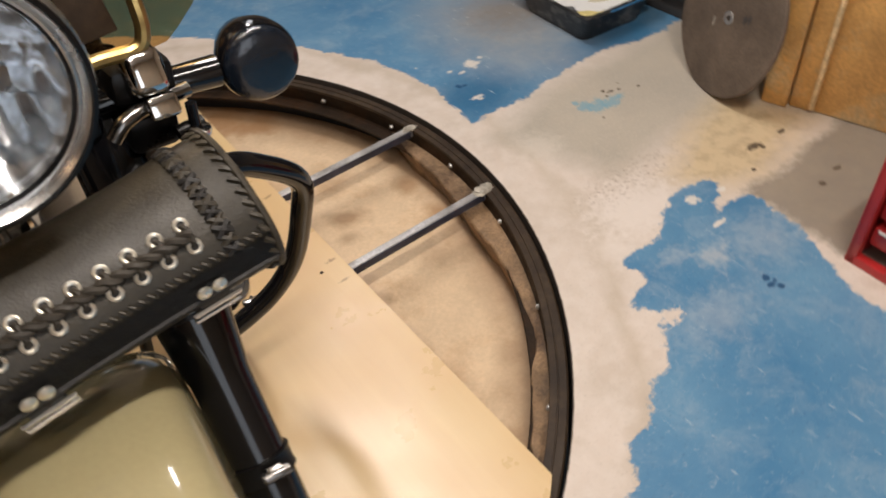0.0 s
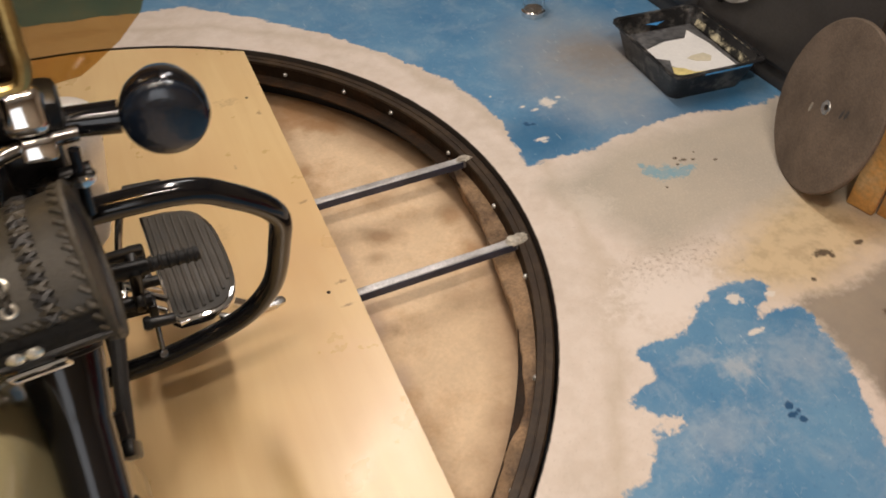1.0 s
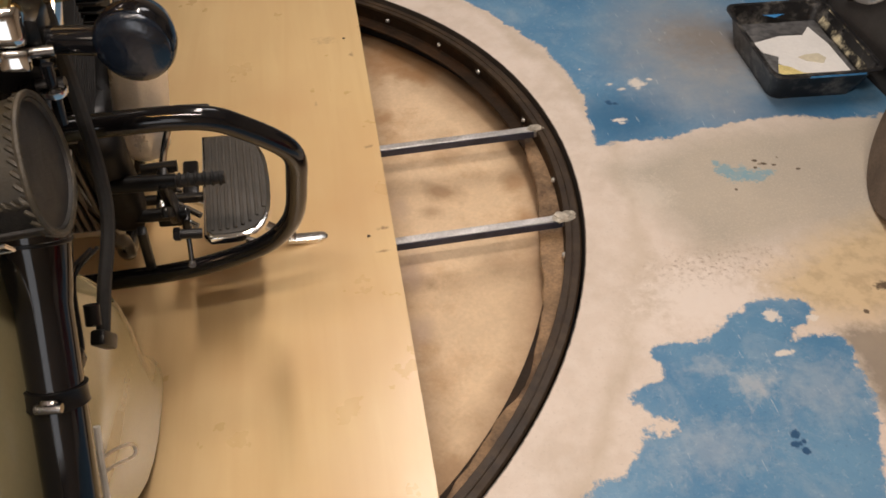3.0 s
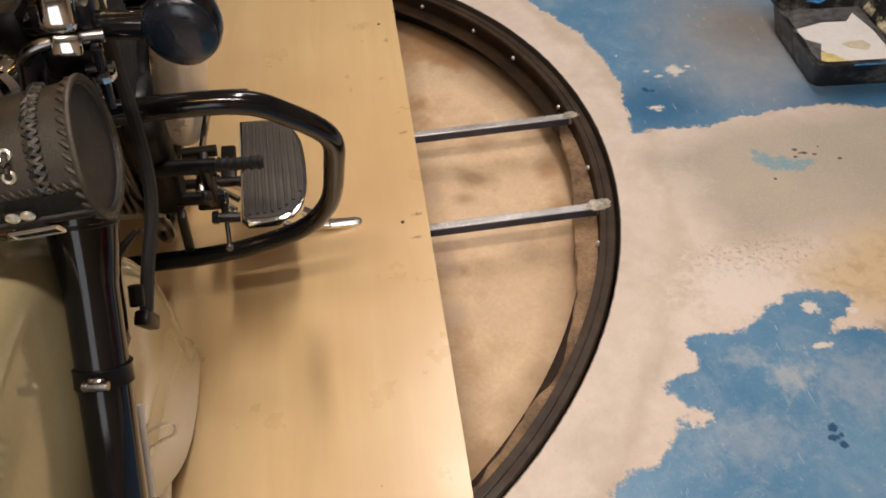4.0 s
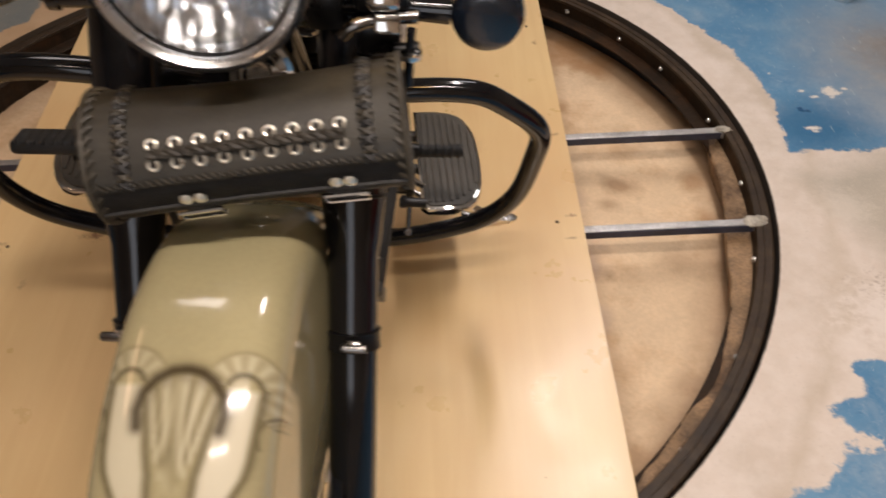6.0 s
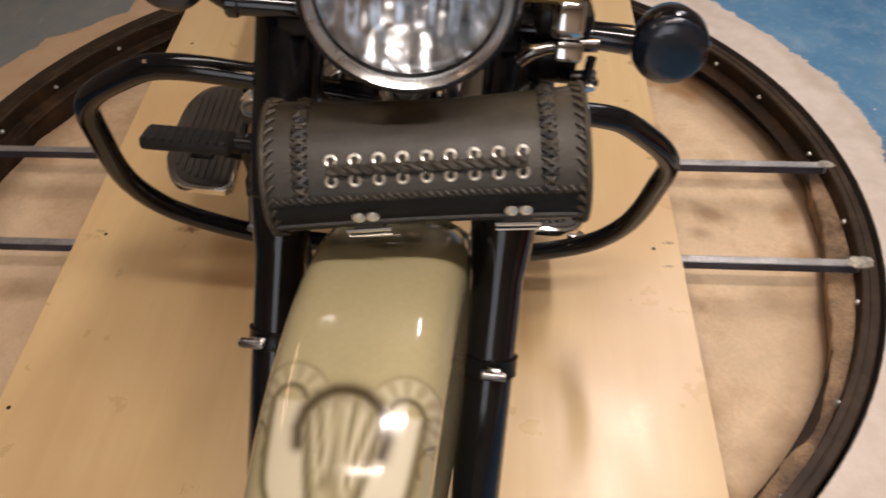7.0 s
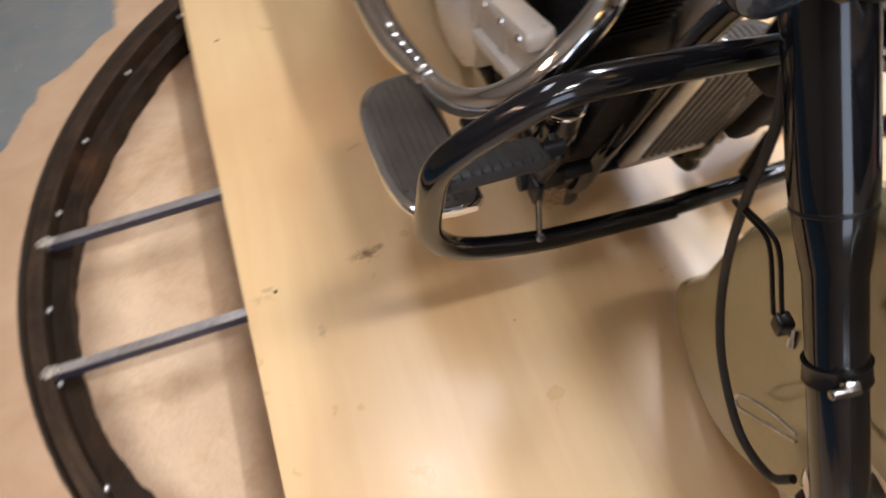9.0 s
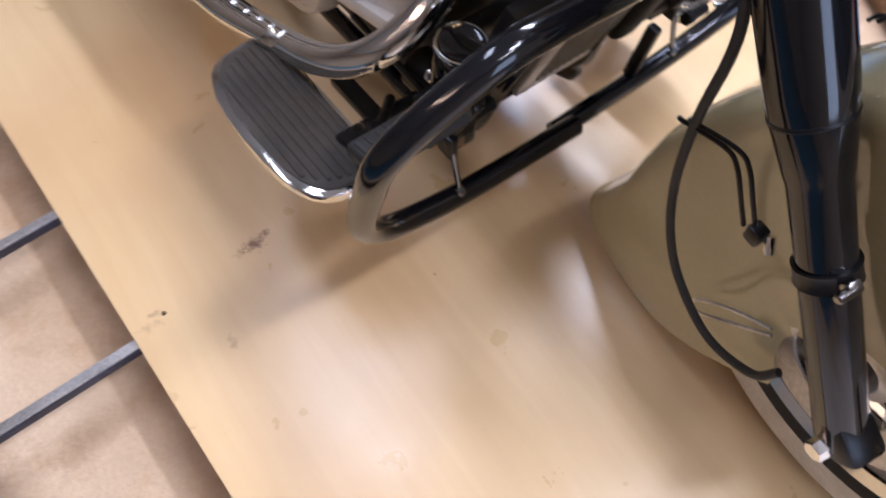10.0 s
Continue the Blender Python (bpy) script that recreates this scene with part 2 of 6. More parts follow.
    n["Principled BSDF"].inputs["Specular IOR Level"].default_value = 0.9
    b = n.new("ShaderNodeBump")
    b.inputs["Distance"].default_value, b.inputs["Strength"].default_value = 0.0004, 0.6
    l.new(g.outputs["Fac"], b.inputs["Height"])
    l.new(b.outputs[0], n["Principled BSDF"].inputs["Normal"])
    return m


M["plywood"] = plywood()


def floor_material():
    """Concrete and beige filler with peeling blue paint; the sheets "blue" and "worn" hold distances to the paint's edges in metres."""
    m = bpy.data.materials.new("painted_concrete")
    m.use_nodes = True
    nt = m.node_tree
    n, l = nt.nodes, nt.links
    bsdf = n["Principled BSDF"]
    co = n.new("ShaderNodeTexCoord")

    def tex(sc, detail=5, rough=0.6, dist=0.0):
        t = n.new("ShaderNodeTexNoise")
        t.inputs["Scale"].default_value, t.inputs["Detail"].default_value = sc, detail
        t.inputs["Roughness"].default_value, t.inputs["Distortion"].default_value = rough, dist
        l.new(co.outputs["Object"], t.inputs["Vector"])
        return t.outputs["Fac"]

    def rng(src, a, b, c, d):
        r = n.new("ShaderNodeMapRange")
        r.inputs[1].default_value, r.inputs[2].default_value, r.inputs[3].default_value, r.inputs[4].default_value = a, b, c, d
        l.new(src, r.inputs[0])
        return r.outputs[0]

    def att(name):
        a = n.new("ShaderNodeAttribute")
        a.attribute_name = name
        return a.outputs["Fac"]

    def op(kind, a, b):
        x = n.new("ShaderNodeMath")
        x.operation = kind
        for v, s in ((a, x.inputs[0]), (b, x.inputs[1])):
            if isinstance(v, float):
                s.default_value = v
            else:
                l.new(v, s)
        return x.outputs[0]

    def blend(fac, a, b):
        x = n.new("ShaderNodeMix")
        x.data_type = "RGBA"
        l.new(fac, x.inputs[0])
        for v, s in ((a, x.inputs[6]), (b, x.inputs[7])):
            if isinstance(v, tuple):
                s.default_value = (*v, 1)
            else:
                l.new(v, s)
        return x.outputs[2]

    edge = op("ADD", rng(tex(11, 6, 0.7), 0.2, 0.8, -0.022, 0.022), rng(tex(60, 6, 0.75), 0.2, 0.8, -0.013, 0.013))
    def length(x, y, stretch):
        at = n.new("ShaderNodeVectorMath")
        at.operation = "SUBTRACT"
        at.inputs[1].default_value = (x, y, 0)
        l.new(co.outputs["Object"], at.inputs[0])
        sc = n.new("ShaderNodeVectorMath")
        sc.operation = "MULTIPLY"
        sc.inputs[1].default_value = (stretch, 1, 0)
        l.new(at.outputs[0], sc.inputs[0])
        ln = n.new("ShaderNodeVectorMath")
        ln.operation = "LENGTH"
        l.new(sc.outputs[0], ln.inputs[0])
        return ln.outputs["Value"]

    def streaks(turn, across, lengthwise, at):
        mp = n.new("ShaderNodeMapping")
        mp.inputs["Rotation"].default_value = (0, 0, radians(turn))
        mp.inputs["Scale"].default_value = (across, lengthwise, 1)
        l.new(co.outputs["Object"], mp.inputs["Vector"])
        t = n.new("ShaderNodeTexNoise")
        t.inputs["Scale"].default_value, t.inputs["Detail"].default_value, t.inputs["Distortion"].default_value = 1.0, 3, 0.25
        l.new(mp.outputs[0], t.inputs["Vector"])
        return rng(t.outputs["Fac"], at, at + 0.03, 0, 1)

    mid = tex(38, 5, 0.7)
    wob = op("ADD", op("MULTIPLY", mid, 0.6), op("MULTIPLY", tex(120, 4, 0.7), 0.4))
    cloud = tex(7, 6, 0.65, 0.4)
    filler = blend(rng(tex(3.5), 0.35, 0.7, 0, 1), (0.70, 0.605, 0.525), (0.61, 0.515, 0.43))
    filler = blend(rng(cloud, 0.44, 0.70, 0, 0.55), filler, (0.52, 0.435, 0.35))
    filler = blend(rng(tex(26, 5), 0.40, 0.75, 0, 0.45), filler, (0.77, 0.70, 0.63))
    filler = blend(rng(tex(150, 3), 0.58, 0.72, 0, 0.35), filler, (0.45, 0.38, 0.31))
    # a slightly darker, yellower band in the filler round the ring
    ring_band = op("ABSOLUTE", op("SUBTRACT", op("ADD", length(0, 0, 1.0), rng(tex(5, 5), 0.2, 0.8, -0.05, 0.05)), 1.275), 0.0)
    filler = blend(rng(ring_band, 0.0, 0.035, 0.42, 0), filler, (0.47, 0.38, 0.275))
    # across the pit the filler is browner: its own tone plus warm light painted in
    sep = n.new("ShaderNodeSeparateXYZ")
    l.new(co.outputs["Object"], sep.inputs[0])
    left_tone = rng(op("ADD", sep.outputs[0], rng(tex(3, 4), 0.2, 0.8, -0.2, 0.2)), -0.5, -0.8, 0, 1)
    filler = blend(left_tone, filler, blend(rng(cloud, 0.35, 0.7, 0, 1), (0.53, 0.365, 0.225), (0.45, 0.295, 0.168)))
    screed = blend(rng(tex(5), 0.3, 0.7, 0, 1), (0.500, 0.440, 0.355), (0.420, 0.375, 0.310))
    screed = blend(rng(tex(190, 3, 0.7), 0.50, 0.66, 0, 0.35), screed, (0.66, 0.59, 0.49))
    screed = blend(rng(tex(22, 6, 0.75), 0.55, 0.68, 0, 0.35), screed, (0.40, 0.355, 0.30))
    base = blend(rng(op("ADD", att("screed"), edge), -0.05, 0.05, 0, 1), filler, screed)
    tan = blend(rng(tex(26, 6), 0.45, 0.62, 0, 1), (0.62, 0.48, 0.28), (0.47, 0.35, 0.19))
    base = blend(rng(op("ADD", att("tan"), edge), -0.05, 0.05, 0, 0.85), base, tan)
    dull = blend(rng(tex(9, 6, 0.7), 0.35, 0.7, 0, 1), (0.29, 0.245, 0.185), (0.23, 0.20, 0.165))
    base = blend(rng(op("ADD", att("grey"), edge), -0.012, 0.02, 0, 0.9), base, dull)
    # clean white patches and a pitted brown strip between filler and screed
    for x, y, r, stretch, strength, colour in ((1.30, -0.535, 0.075, 0.7, 0.75, (0.77, 0.69, 0.62)), (1.16, -0.60, 0.05, 1.2, 0.4, (0.77, 0.69, 0.62)), (1.30, -0.22, 0.05, 1.0, 0.35, (0.72, 0.65, 0.56))):
        base = blend(rng(op("ADD", length(x, y, stretch), rng(mid, 0.2, 0.8, -r, r)), r * 0.6, r * 1.5, strength, 0), base, colour)
    strip = rng(op("ADD", length(1.36, -0.455, 0.35), rng(mid, 0.2, 0.8, -0.04, 0.04)), 0.02, 0.075, 1, 0)
    base = blend(op("MULTIPLY", strip, rng(tex(85, 5, 0.8), 0.52, 0.62, 0, 0.75)), base, (0.30, 0.215, 0.145))
    blue = blend(rng(tex(4, 5), 0.3, 0.72, 0, 1), (0.055, 0.195, 0.365), (0.135, 0.295, 0.45))
    blue = blend(rng(tex(10, 7, 0.75, 0.5), 0.48, 0.70, 0, 0.42), blue, (0.33, 0.42, 0.50))
    blue = blend(rng(tex(60, 5, 0.8, 1.2), 0.58, 0.70, 0, 0.45), blue, (0.50, 0.55, 0.59))
    blue = blend(rng(tex(110, 3, 0.7), 0.60, 0.70, 0, 0.5), blue, (0.05, 0.14, 0.26))
    for x, y, r, stretch, strength in ((1.30, -0.755, 0.030, 0.8, 0.65), (1.17, -0.87, 0.05, 0.5, 0.3), (1.42, -0.78, 0.06, 0.8, 0.3), (1.24, -0.70, 0.02, 0.5, 0.4), (1.48, 0.12, 0.07, 0.6, 0.3)):
        blue = blend(rng(op("ADD", length(x, y, stretch), rng(mid, 0.25, 0.75, -r, r)), r * 0.3, r * 1.5, strength, 0), blue, (0.47, 0.50, 0.52))
    worn = blend(rng(tex(12, 6, 0.7), 0.3, 0.7, 0, 1), (0.34, 0.345, 0.35), (0.22, 0.285, 0.345))
    # brown wear beside the tray, made darker to include the shade there
    worn = blend(rng(op("ADD", length(1.74, 0.40, 0.9), rng(mid, 0.2, 0.8, -0.06, 0.06)), 0.04, 0.20, 0.75, 0), worn, (0.24, 0.205, 0.170))
    # the worn grey and the blue are darkened across the pit as well
    worn = blend(left_tone, worn, blend(rng(tex(12, 6, 0.7), 0.3, 0.7, 0, 1), (0.235, 0.235, 0.210), (0.165, 0.190, 0.195)))
    blue = blend(left_tone, blue, blend(rng(tex(9, 6, 0.7), 0.4, 0.7, 0, 1), (0.018, 0.100, 0.180), (0.07, 0.17, 0.24)))
    blue = blend(rng(op("ADD", att("worn"), edge), -0.09, 0.12, 0, 1), blue, worn)
    blue = blend(rng(op("ADD", att("deep"), edge), -0.06, 0.05, 0, 0.8), blue, (0.022, 0.125, 0.255))
    blue = blend(streaks(20, 260, 14, 0.70), blue, (0.55, 0.59, 0.62))
    blue = blend(streaks(-62, 300, 16, 0.72), blue, (0.50, 0.56, 0.60))
    mask = rng(op("ADD", att("blue"), edge), -0.004, 0.004, 0, 1)
    col = blend(mask, base, blue)
    col = blend(rng(op("ADD", length(0, 0, 1.0), rng(mid, 0.2, 0.8, -0.002, 0.002)), 1.1575, 1.1600, 0.95, 0), col, (0.030, 0.021, 0.014))
    spot = n.new("ShaderNodeTexVoronoi")
    spot.inputs["Scale"].default_value = 6.0
    l.new(co.outputs["Object"], spot.inputs["Vector"])
    col = blend(rng(spot.outputs["Distance"], 0.01, 0.025, 0.5, 0), col, (0.12, 0.09, 0.06))
    # chips, drips and blots with a place of their own: x, y, size, stretch, colour
    chip, drip, blot = (0.70, 0.65, 0.58), (0.010, 0.070, 0.17), (0.09, 0.062, 0.038)
    teal = (0.20, 0.36, 0.43)
    for x, y, r, stretch, colour in ((1.503, -0.140, 0.013, 1.3, teal), (1.515, -0.168, 0.024, 1.0, teal), (1.540, -0.190, 0.027, 0.8, teal), (1.572, -0.203, 0.021, 0.55, teal), (1.61, -0.197, 0.010, 0.4, teal), (1.435, 0.223, 0.024, 1.0, chip), (1.412, -0.611, 0.015, 0.8, chip), (1.330, 0.072, 0.010, 0.5, chip), (1.335, 0.060, 0.007, 0.6, chip),
                                     (1.36, 0.235, 0.006, 0.6, chip), (1.385, 0.205, 0.006, 0.5, chip), (1.475, 0.235, 0.006, 0.7, chip), (1.30, 0.32, 0.005, 1.4, chip), (1.328, 0.152, 0.011, 1.2, drip), (1.345, 0.145, 0.006, 0.8, drip), (1.326, -0.868, 0.009, 1, drip),
                                     (1.318, -0.885, 0.009, 0.8, drip), (1.334, -0.882, 0.007, 1.2, drip), (1.328, -0.900, 0.007, 1, drip), (1.680, -0.580, 0.013, 0.6, blot), (1.695, -0.597, 0.007, 1, blot), (1.604, -0.637, 0.006, 1, blot), (1.783, -0.590, 0.007, 0.6, blot), (1.75, -0.762, 0.008, 0.6, blot), (1.675, -0.775, 0.009, 0.8, blot),
                                     (1.60, -0.150, 0.005, 0.8, blot), (1.615, -0.165, 0.006, 0.6, blot), (1.59, -0.175, 0.004, 1, blot), (1.64, -0.175, 0.004, 0.7, blot), (1.66, -0.150, 0.003, 1, blot), (1.69, -0.20, 0.003, 0.6, blot), (1.51, -0.24, 0.003, 1, blot), (1.49, -0.63, 0.008, 0.6, chip), (1.39, -0.70, 0.007, 0.4, chip)):
        off = op("ADD", length(x, y, stretch), op("MULTIPLY", wob, r * 4.5))
        col = blend(rng(off, r * 2.9, r * 3.4, 0.8 if colour == teal else 0.95, 0), col, colour)
    l.new(col, bsdf.inputs["Base Color"])
    l.new(rng(mask, 0, 1, 0.62, 0.42), bsdf.inputs["Roughness"])
    b = n.new("ShaderNodeBump")
    b.inputs["Distance"].default_value, b.inputs["Strength"].default_value = 0.004, 0.6
    l.new(op("ADD", op("ADD", op("MULTIPLY", mid, 0.4), op("MULTIPLY", tex(200, 3), 0.12)), op("MULTIPLY", mask, 0.25)), b.inputs["Height"])
    l.new(b.outputs[0], bsdf.inputs["Normal"])
    return m


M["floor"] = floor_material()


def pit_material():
    """Beige filler with brown dust along the ring; dust and painted shade beside the deck's edges."""
    m = material("filler_dust_and_shade", (0.72, 0.535, 0.345), 0.72, 0, 0.09, 6, 110, 0.0022, 75, 0.1, second=(0.60, 0.41, 0.24), second_at=0.56, second_scale=3.2)
    n, l = m.node_tree.nodes, m.node_tree.links
    bsdf = n["Principled BSDF"]
    col = bsdf.inputs["Base Color"].links[0].from_socket
    co = n.new("ShaderNodeTexCoord")
    flat = n.new("ShaderNodeVectorMath")
    flat.operation = "MULTIPLY"
    flat.inputs[1].default_value = (1, 1, 0)
    l.new(co.outputs["Object"], flat.inputs[0])
    far = n.new("ShaderNodeVectorMath")
    far.operation = "LENGTH"
    l.new(flat.outputs[0], far.inputs[0])
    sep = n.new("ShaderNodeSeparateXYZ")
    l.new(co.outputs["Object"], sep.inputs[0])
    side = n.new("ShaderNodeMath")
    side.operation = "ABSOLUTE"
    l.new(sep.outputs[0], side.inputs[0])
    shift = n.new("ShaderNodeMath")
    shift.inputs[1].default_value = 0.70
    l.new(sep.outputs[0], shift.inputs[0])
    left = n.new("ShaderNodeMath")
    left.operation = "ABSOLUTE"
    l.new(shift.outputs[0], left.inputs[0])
    # first the stain along the ring, then dust and painted shade beside the deck
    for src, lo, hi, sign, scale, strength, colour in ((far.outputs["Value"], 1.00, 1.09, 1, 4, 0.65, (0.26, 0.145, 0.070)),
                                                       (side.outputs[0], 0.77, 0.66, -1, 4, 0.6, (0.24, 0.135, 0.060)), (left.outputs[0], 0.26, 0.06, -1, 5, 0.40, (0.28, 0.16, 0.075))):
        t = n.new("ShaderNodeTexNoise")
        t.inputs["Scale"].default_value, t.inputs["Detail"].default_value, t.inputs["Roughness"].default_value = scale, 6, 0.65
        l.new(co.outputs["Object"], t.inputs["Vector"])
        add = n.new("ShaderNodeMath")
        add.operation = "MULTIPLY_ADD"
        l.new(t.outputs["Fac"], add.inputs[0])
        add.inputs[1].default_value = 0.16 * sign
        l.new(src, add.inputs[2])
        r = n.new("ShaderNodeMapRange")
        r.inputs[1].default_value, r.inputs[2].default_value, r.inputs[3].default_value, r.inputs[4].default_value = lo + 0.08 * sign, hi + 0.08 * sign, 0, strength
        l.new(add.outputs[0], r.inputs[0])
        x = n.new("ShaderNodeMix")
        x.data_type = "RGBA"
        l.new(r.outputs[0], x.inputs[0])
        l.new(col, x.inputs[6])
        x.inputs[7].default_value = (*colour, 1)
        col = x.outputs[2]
    wob = n.new("ShaderNodeTexNoise")
    wob.inputs["Scale"].default_value, wob.inputs["Detail"].default_value = 14, 5
    l.new(co.outputs["Object"], wob.inputs["Vector"])
    ochre, brown, grey = (0.34, 0.175, 0.070), (0.28, 0.155, 0.075), (0.44, 0.325, 0.255)
    for x, y, r, stretch, strength, colour in ((0.73, -0.22, 0.085, 1.6, 0.6, grey), (0.73, 0.03, 0.06, 1.4, 0.5, grey), (0.73, -0.40, 0.06, 1.6, 0.5, grey), (0.850, 0.050, 0.05, 0.8, 0.65, brown), (0.81, -0.02, 0.035, 1.0, 0.5, brown), (0.765, -0.27, 0.025, 1.4, 0.45, brown),
                                               (0.80, 0.70, 0.13, 0.8, 0.75, ochre), (0.90, 0.62, 0.07, 0.7, 0.55, ochre), (0.74, 0.40, 0.05, 1.3, 0.5, ochre), (0.92, 0.20, 0.04, 0.5, 0.35, brown), (0.95, -0.23, 0.05, 0.5, 0.4, brown), (0.88, -0.57, 0.05, 0.7, 0.3, brown), (1.04, 0.05, 0.05, 1.3, 0.55, ochre), (1.04, -0.10, 0.045, 1.4, 0.5, ochre),
                                               (-0.86, -0.27, 0.05, 0.6, 0.35, brown), (-0.93, 0.06, 0.05, 0.5, 0.3, brown), (-0.80, 0.32, 0.06, 0.8, 0.35, ochre)):
        at = n.new("ShaderNodeVectorMath")
        at.operation = "SUBTRACT"
        at.inputs[1].default_value = (x, y, 0)
        l.new(flat.outputs[0], at.inputs[0])
        sc = n.new("ShaderNodeVectorMath")
        sc.operation = "MULTIPLY"
        sc.inputs[1].default_value = (stretch, 1, 0)
        l.new(at.outputs[0], sc.inputs[0])
        ln = n.new("ShaderNodeVectorMath")
        ln.operation = "LENGTH"
        l.new(sc.outputs[0], ln.inputs[0])
        add = n.new("ShaderNodeMath")
        add.operation = "MULTIPLY_ADD"
        l.new(wob.outputs["Fac"], add.inputs[0])
        add.inputs[1].default_value = r * 2.2
        l.new(ln.outputs["Value"], add.inputs[2])
        q = n.new("ShaderNodeMapRange")
        q.inputs[1].default_value, q.inputs[2].default_value, q.inputs[3].default_value, q.inputs[4].default_value = r * 1.3, r * 2.2, strength, 0
        l.new(add.outputs[0], q.inputs[0])
        x_ = n.new("ShaderNodeMix")
        x_.data_type = "RGBA"
        l.new(q.outputs[0], x_.inputs[0])
        l.new(col, x_.inputs[6])
        x_.inputs[7].default_value = (*colour, 1)
        col = x_.outputs[2]
    l.new(col, bsdf.inputs["Base Color"])
    return m


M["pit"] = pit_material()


# ---- mesh helpers ----
def finish(name, bm, mat, smooth=True, sharp=35):
    me = bpy.data.meshes.new(name)
    bmesh.ops.recalc_face_normals(bm, faces=bm.faces)
    if smooth:
        for f in bm.faces:
            f.smooth = True
        for e in bm.edges:
            if len(e.link_faces) == 2 and e.calc_face_angle(0) > radians(sharp):
                e.smooth = False
    bm.to_mesh(me)
    bm.free()
    me.materials.append(M[mat])
    return me


def part(name, bm, mat, parent, label="", smooth=True, sharp=35):
    ob = new(name, finish(name, bm, mat, smooth, sharp))
    ob.parent = parent
    return tagged(ob, label) if label else ob


def thing(name, label, category, m=None, kind="", group=""):
    ob = new(name)
    ob.empty_display_size = 0.05
    if m is not None:
        ob.matrix_world = m
    return tagged(ob, label, category, group, kind)


def solid(name, bm, mat, label, category, kind="", smooth=True, m=None):
    ob = new(name, finish(name, bm, mat, smooth))
    if m is not None:
        ob.matrix_world = m
    return tagged(ob, label, category, "", kind)


def box(size, centre=(0, 0, 0), bevel=0.0, turn=None, segments=2):
    bm = bmesh.new()
    bmesh.ops.create_cube(bm, size=1.0)
    bmesh.ops.scale(bm, vec=size, verts=bm.verts)
    if bevel:
        bmesh.ops.bevel(bm, geom=bm.edges[:], offset=bevel, segments=segments, affect="EDGES", profile=0.5)
    if turn:
        bmesh.ops.transform(bm, matrix=pose(0, 0, 0, *turn), verts=bm.verts)
    bmesh.ops.translate(bm, vec=centre, verts=bm.verts)
    return bm


def joined(*parts):
    out = parts[0]
    for bm in parts[1:]:
        me = bpy.data.meshes.new("tmp")
        bm.to_mesh(me)
        bm.free()
        out.from_mesh(me)
        bpy.data.meshes.remove(me)
    return out


def along(points, steps=6, closed=False):
    """A smooth line through the points (Catmull-Rom)."""
    p = [Vector(q) for q in points]
    n, out = len(p), []
    last = n if closed else n - 1
    for i in range(last):
        a = p[(i - 1) % n] if closed or i else p[0] * 2 - p[1]
        b, c = p[i], p[(i + 1) % n]
        d = p[(i + 2) % n] if closed or i + 2 < n else p[-1] * 2 - p[-2]
        for k in range(steps):
            t = k / steps
            out.append(0.5 * (2 * b + (c - a) * t + (2 * a - 5 * b + 4 * c - d) * t * t + (3 * b - a - 3 * c + d) * t ** 3))
    if not closed:
        out.append(p[-1])
    return out


def tube(points, radius, sides=12, closed=False, caps=True):
    """A round bar along a line; radius is a number or one for each point."""
    p = [Vector(q) for q in points]
    n = len(p)
    bm = bmesh.new()
    rings, up = [], None
    for i, q in enumerate(p):
        a = p[(i - 1) % n] if closed or i else q
        b = p[(i + 1) % n] if closed or i < n - 1 else q
        t = (b - a).normalized()
        if up is None:
            up = t.orthogonal().normalized()
        up = (up - t * up.dot(t)).normalized()
        side = t.cross(up)
        r = radius[i] if isinstance(radius, (list, tuple)) else radius
        rings.append([bm.verts.new(q + (up * math.cos(w) + side * math.sin(w)) * r) for w in (2 * math.pi * k / sides for k in range(sides))])
    for i in range(n if closed else n - 1):
        a, b = rings[i], rings[(i + 1) % n]
        for k in range(sides):
            bm.faces.new((a[k], a[(k + 1) % sides], b[(k + 1) % sides], b[k]))
    if caps and not closed:
        bm.faces.new(rings[0]), bm.faces.new(rings[-1])
    return bm


def rod(a, b, r, sides=14):
    return tube([a, b], r, sides)


def lathe(profile, sides=32, m=None):
    """Turns (radius, height) points round z."""
    bm = bmesh.new()
    rings = []
    for r, z in profile:
        if r < 1e-5:
            rings.append([bm.verts.new((0, 0, z))])
        else:
            rings.append([bm.verts.new((r * math.cos(2 * math.pi * k / sides), r * math.sin(2 * math.pi * k / sides), z)) for k in range(sides)])
    for a, b in zip(rings, rings[1:]):
        for k in range(sides):
            j = (k + 1) % sides
            if len(a) == 1 and len(b) > 1:
                bm.faces.new((a[0], b[k], b[j]))
            elif len(b) == 1 and len(a) > 1:
                bm.faces.new((a[k], a[j], b[0]))
            elif len(a) > 1:
                bm.faces.new((a[k], a[j], b[j], b[k]))
    if m is not None:
        bmesh.ops.transform(bm, matrix=m, verts=bm.verts)
    return bm


def plate(outline, z0, z1, bevel=0.0):
    """A flat sheet with the outline, from z0 up to z1."""
    bm = bmesh.new()
    low = [bm.verts.new((x, y, z0)) for x, y in outline]
    top = [bm.verts.new((x, y, z1)) for x, y in outline]
    n = len(low)
    bm.faces.new(low[::-1])
    roof = bm.faces.new(top)
    for k in range(n):
        bm.faces.new((low[k], low[(k + 1) % n], top[(k + 1) % n], top[k]))
    if bevel:
        bmesh.ops.bevel(bm, geom=list(roof.edges), offset=bevel, segments=2, affect="EDGES", profile=0.5)
    return bm


def aim(place, axis, spin=0):
    """A pose at place whose z points along axis."""
    return Matrix.Translation(place) @ Vector(axis).to_track_quat("Z", "Y").to_matrix().to_4x4() @ pose(0, 0, 0, 0, 0, spin)


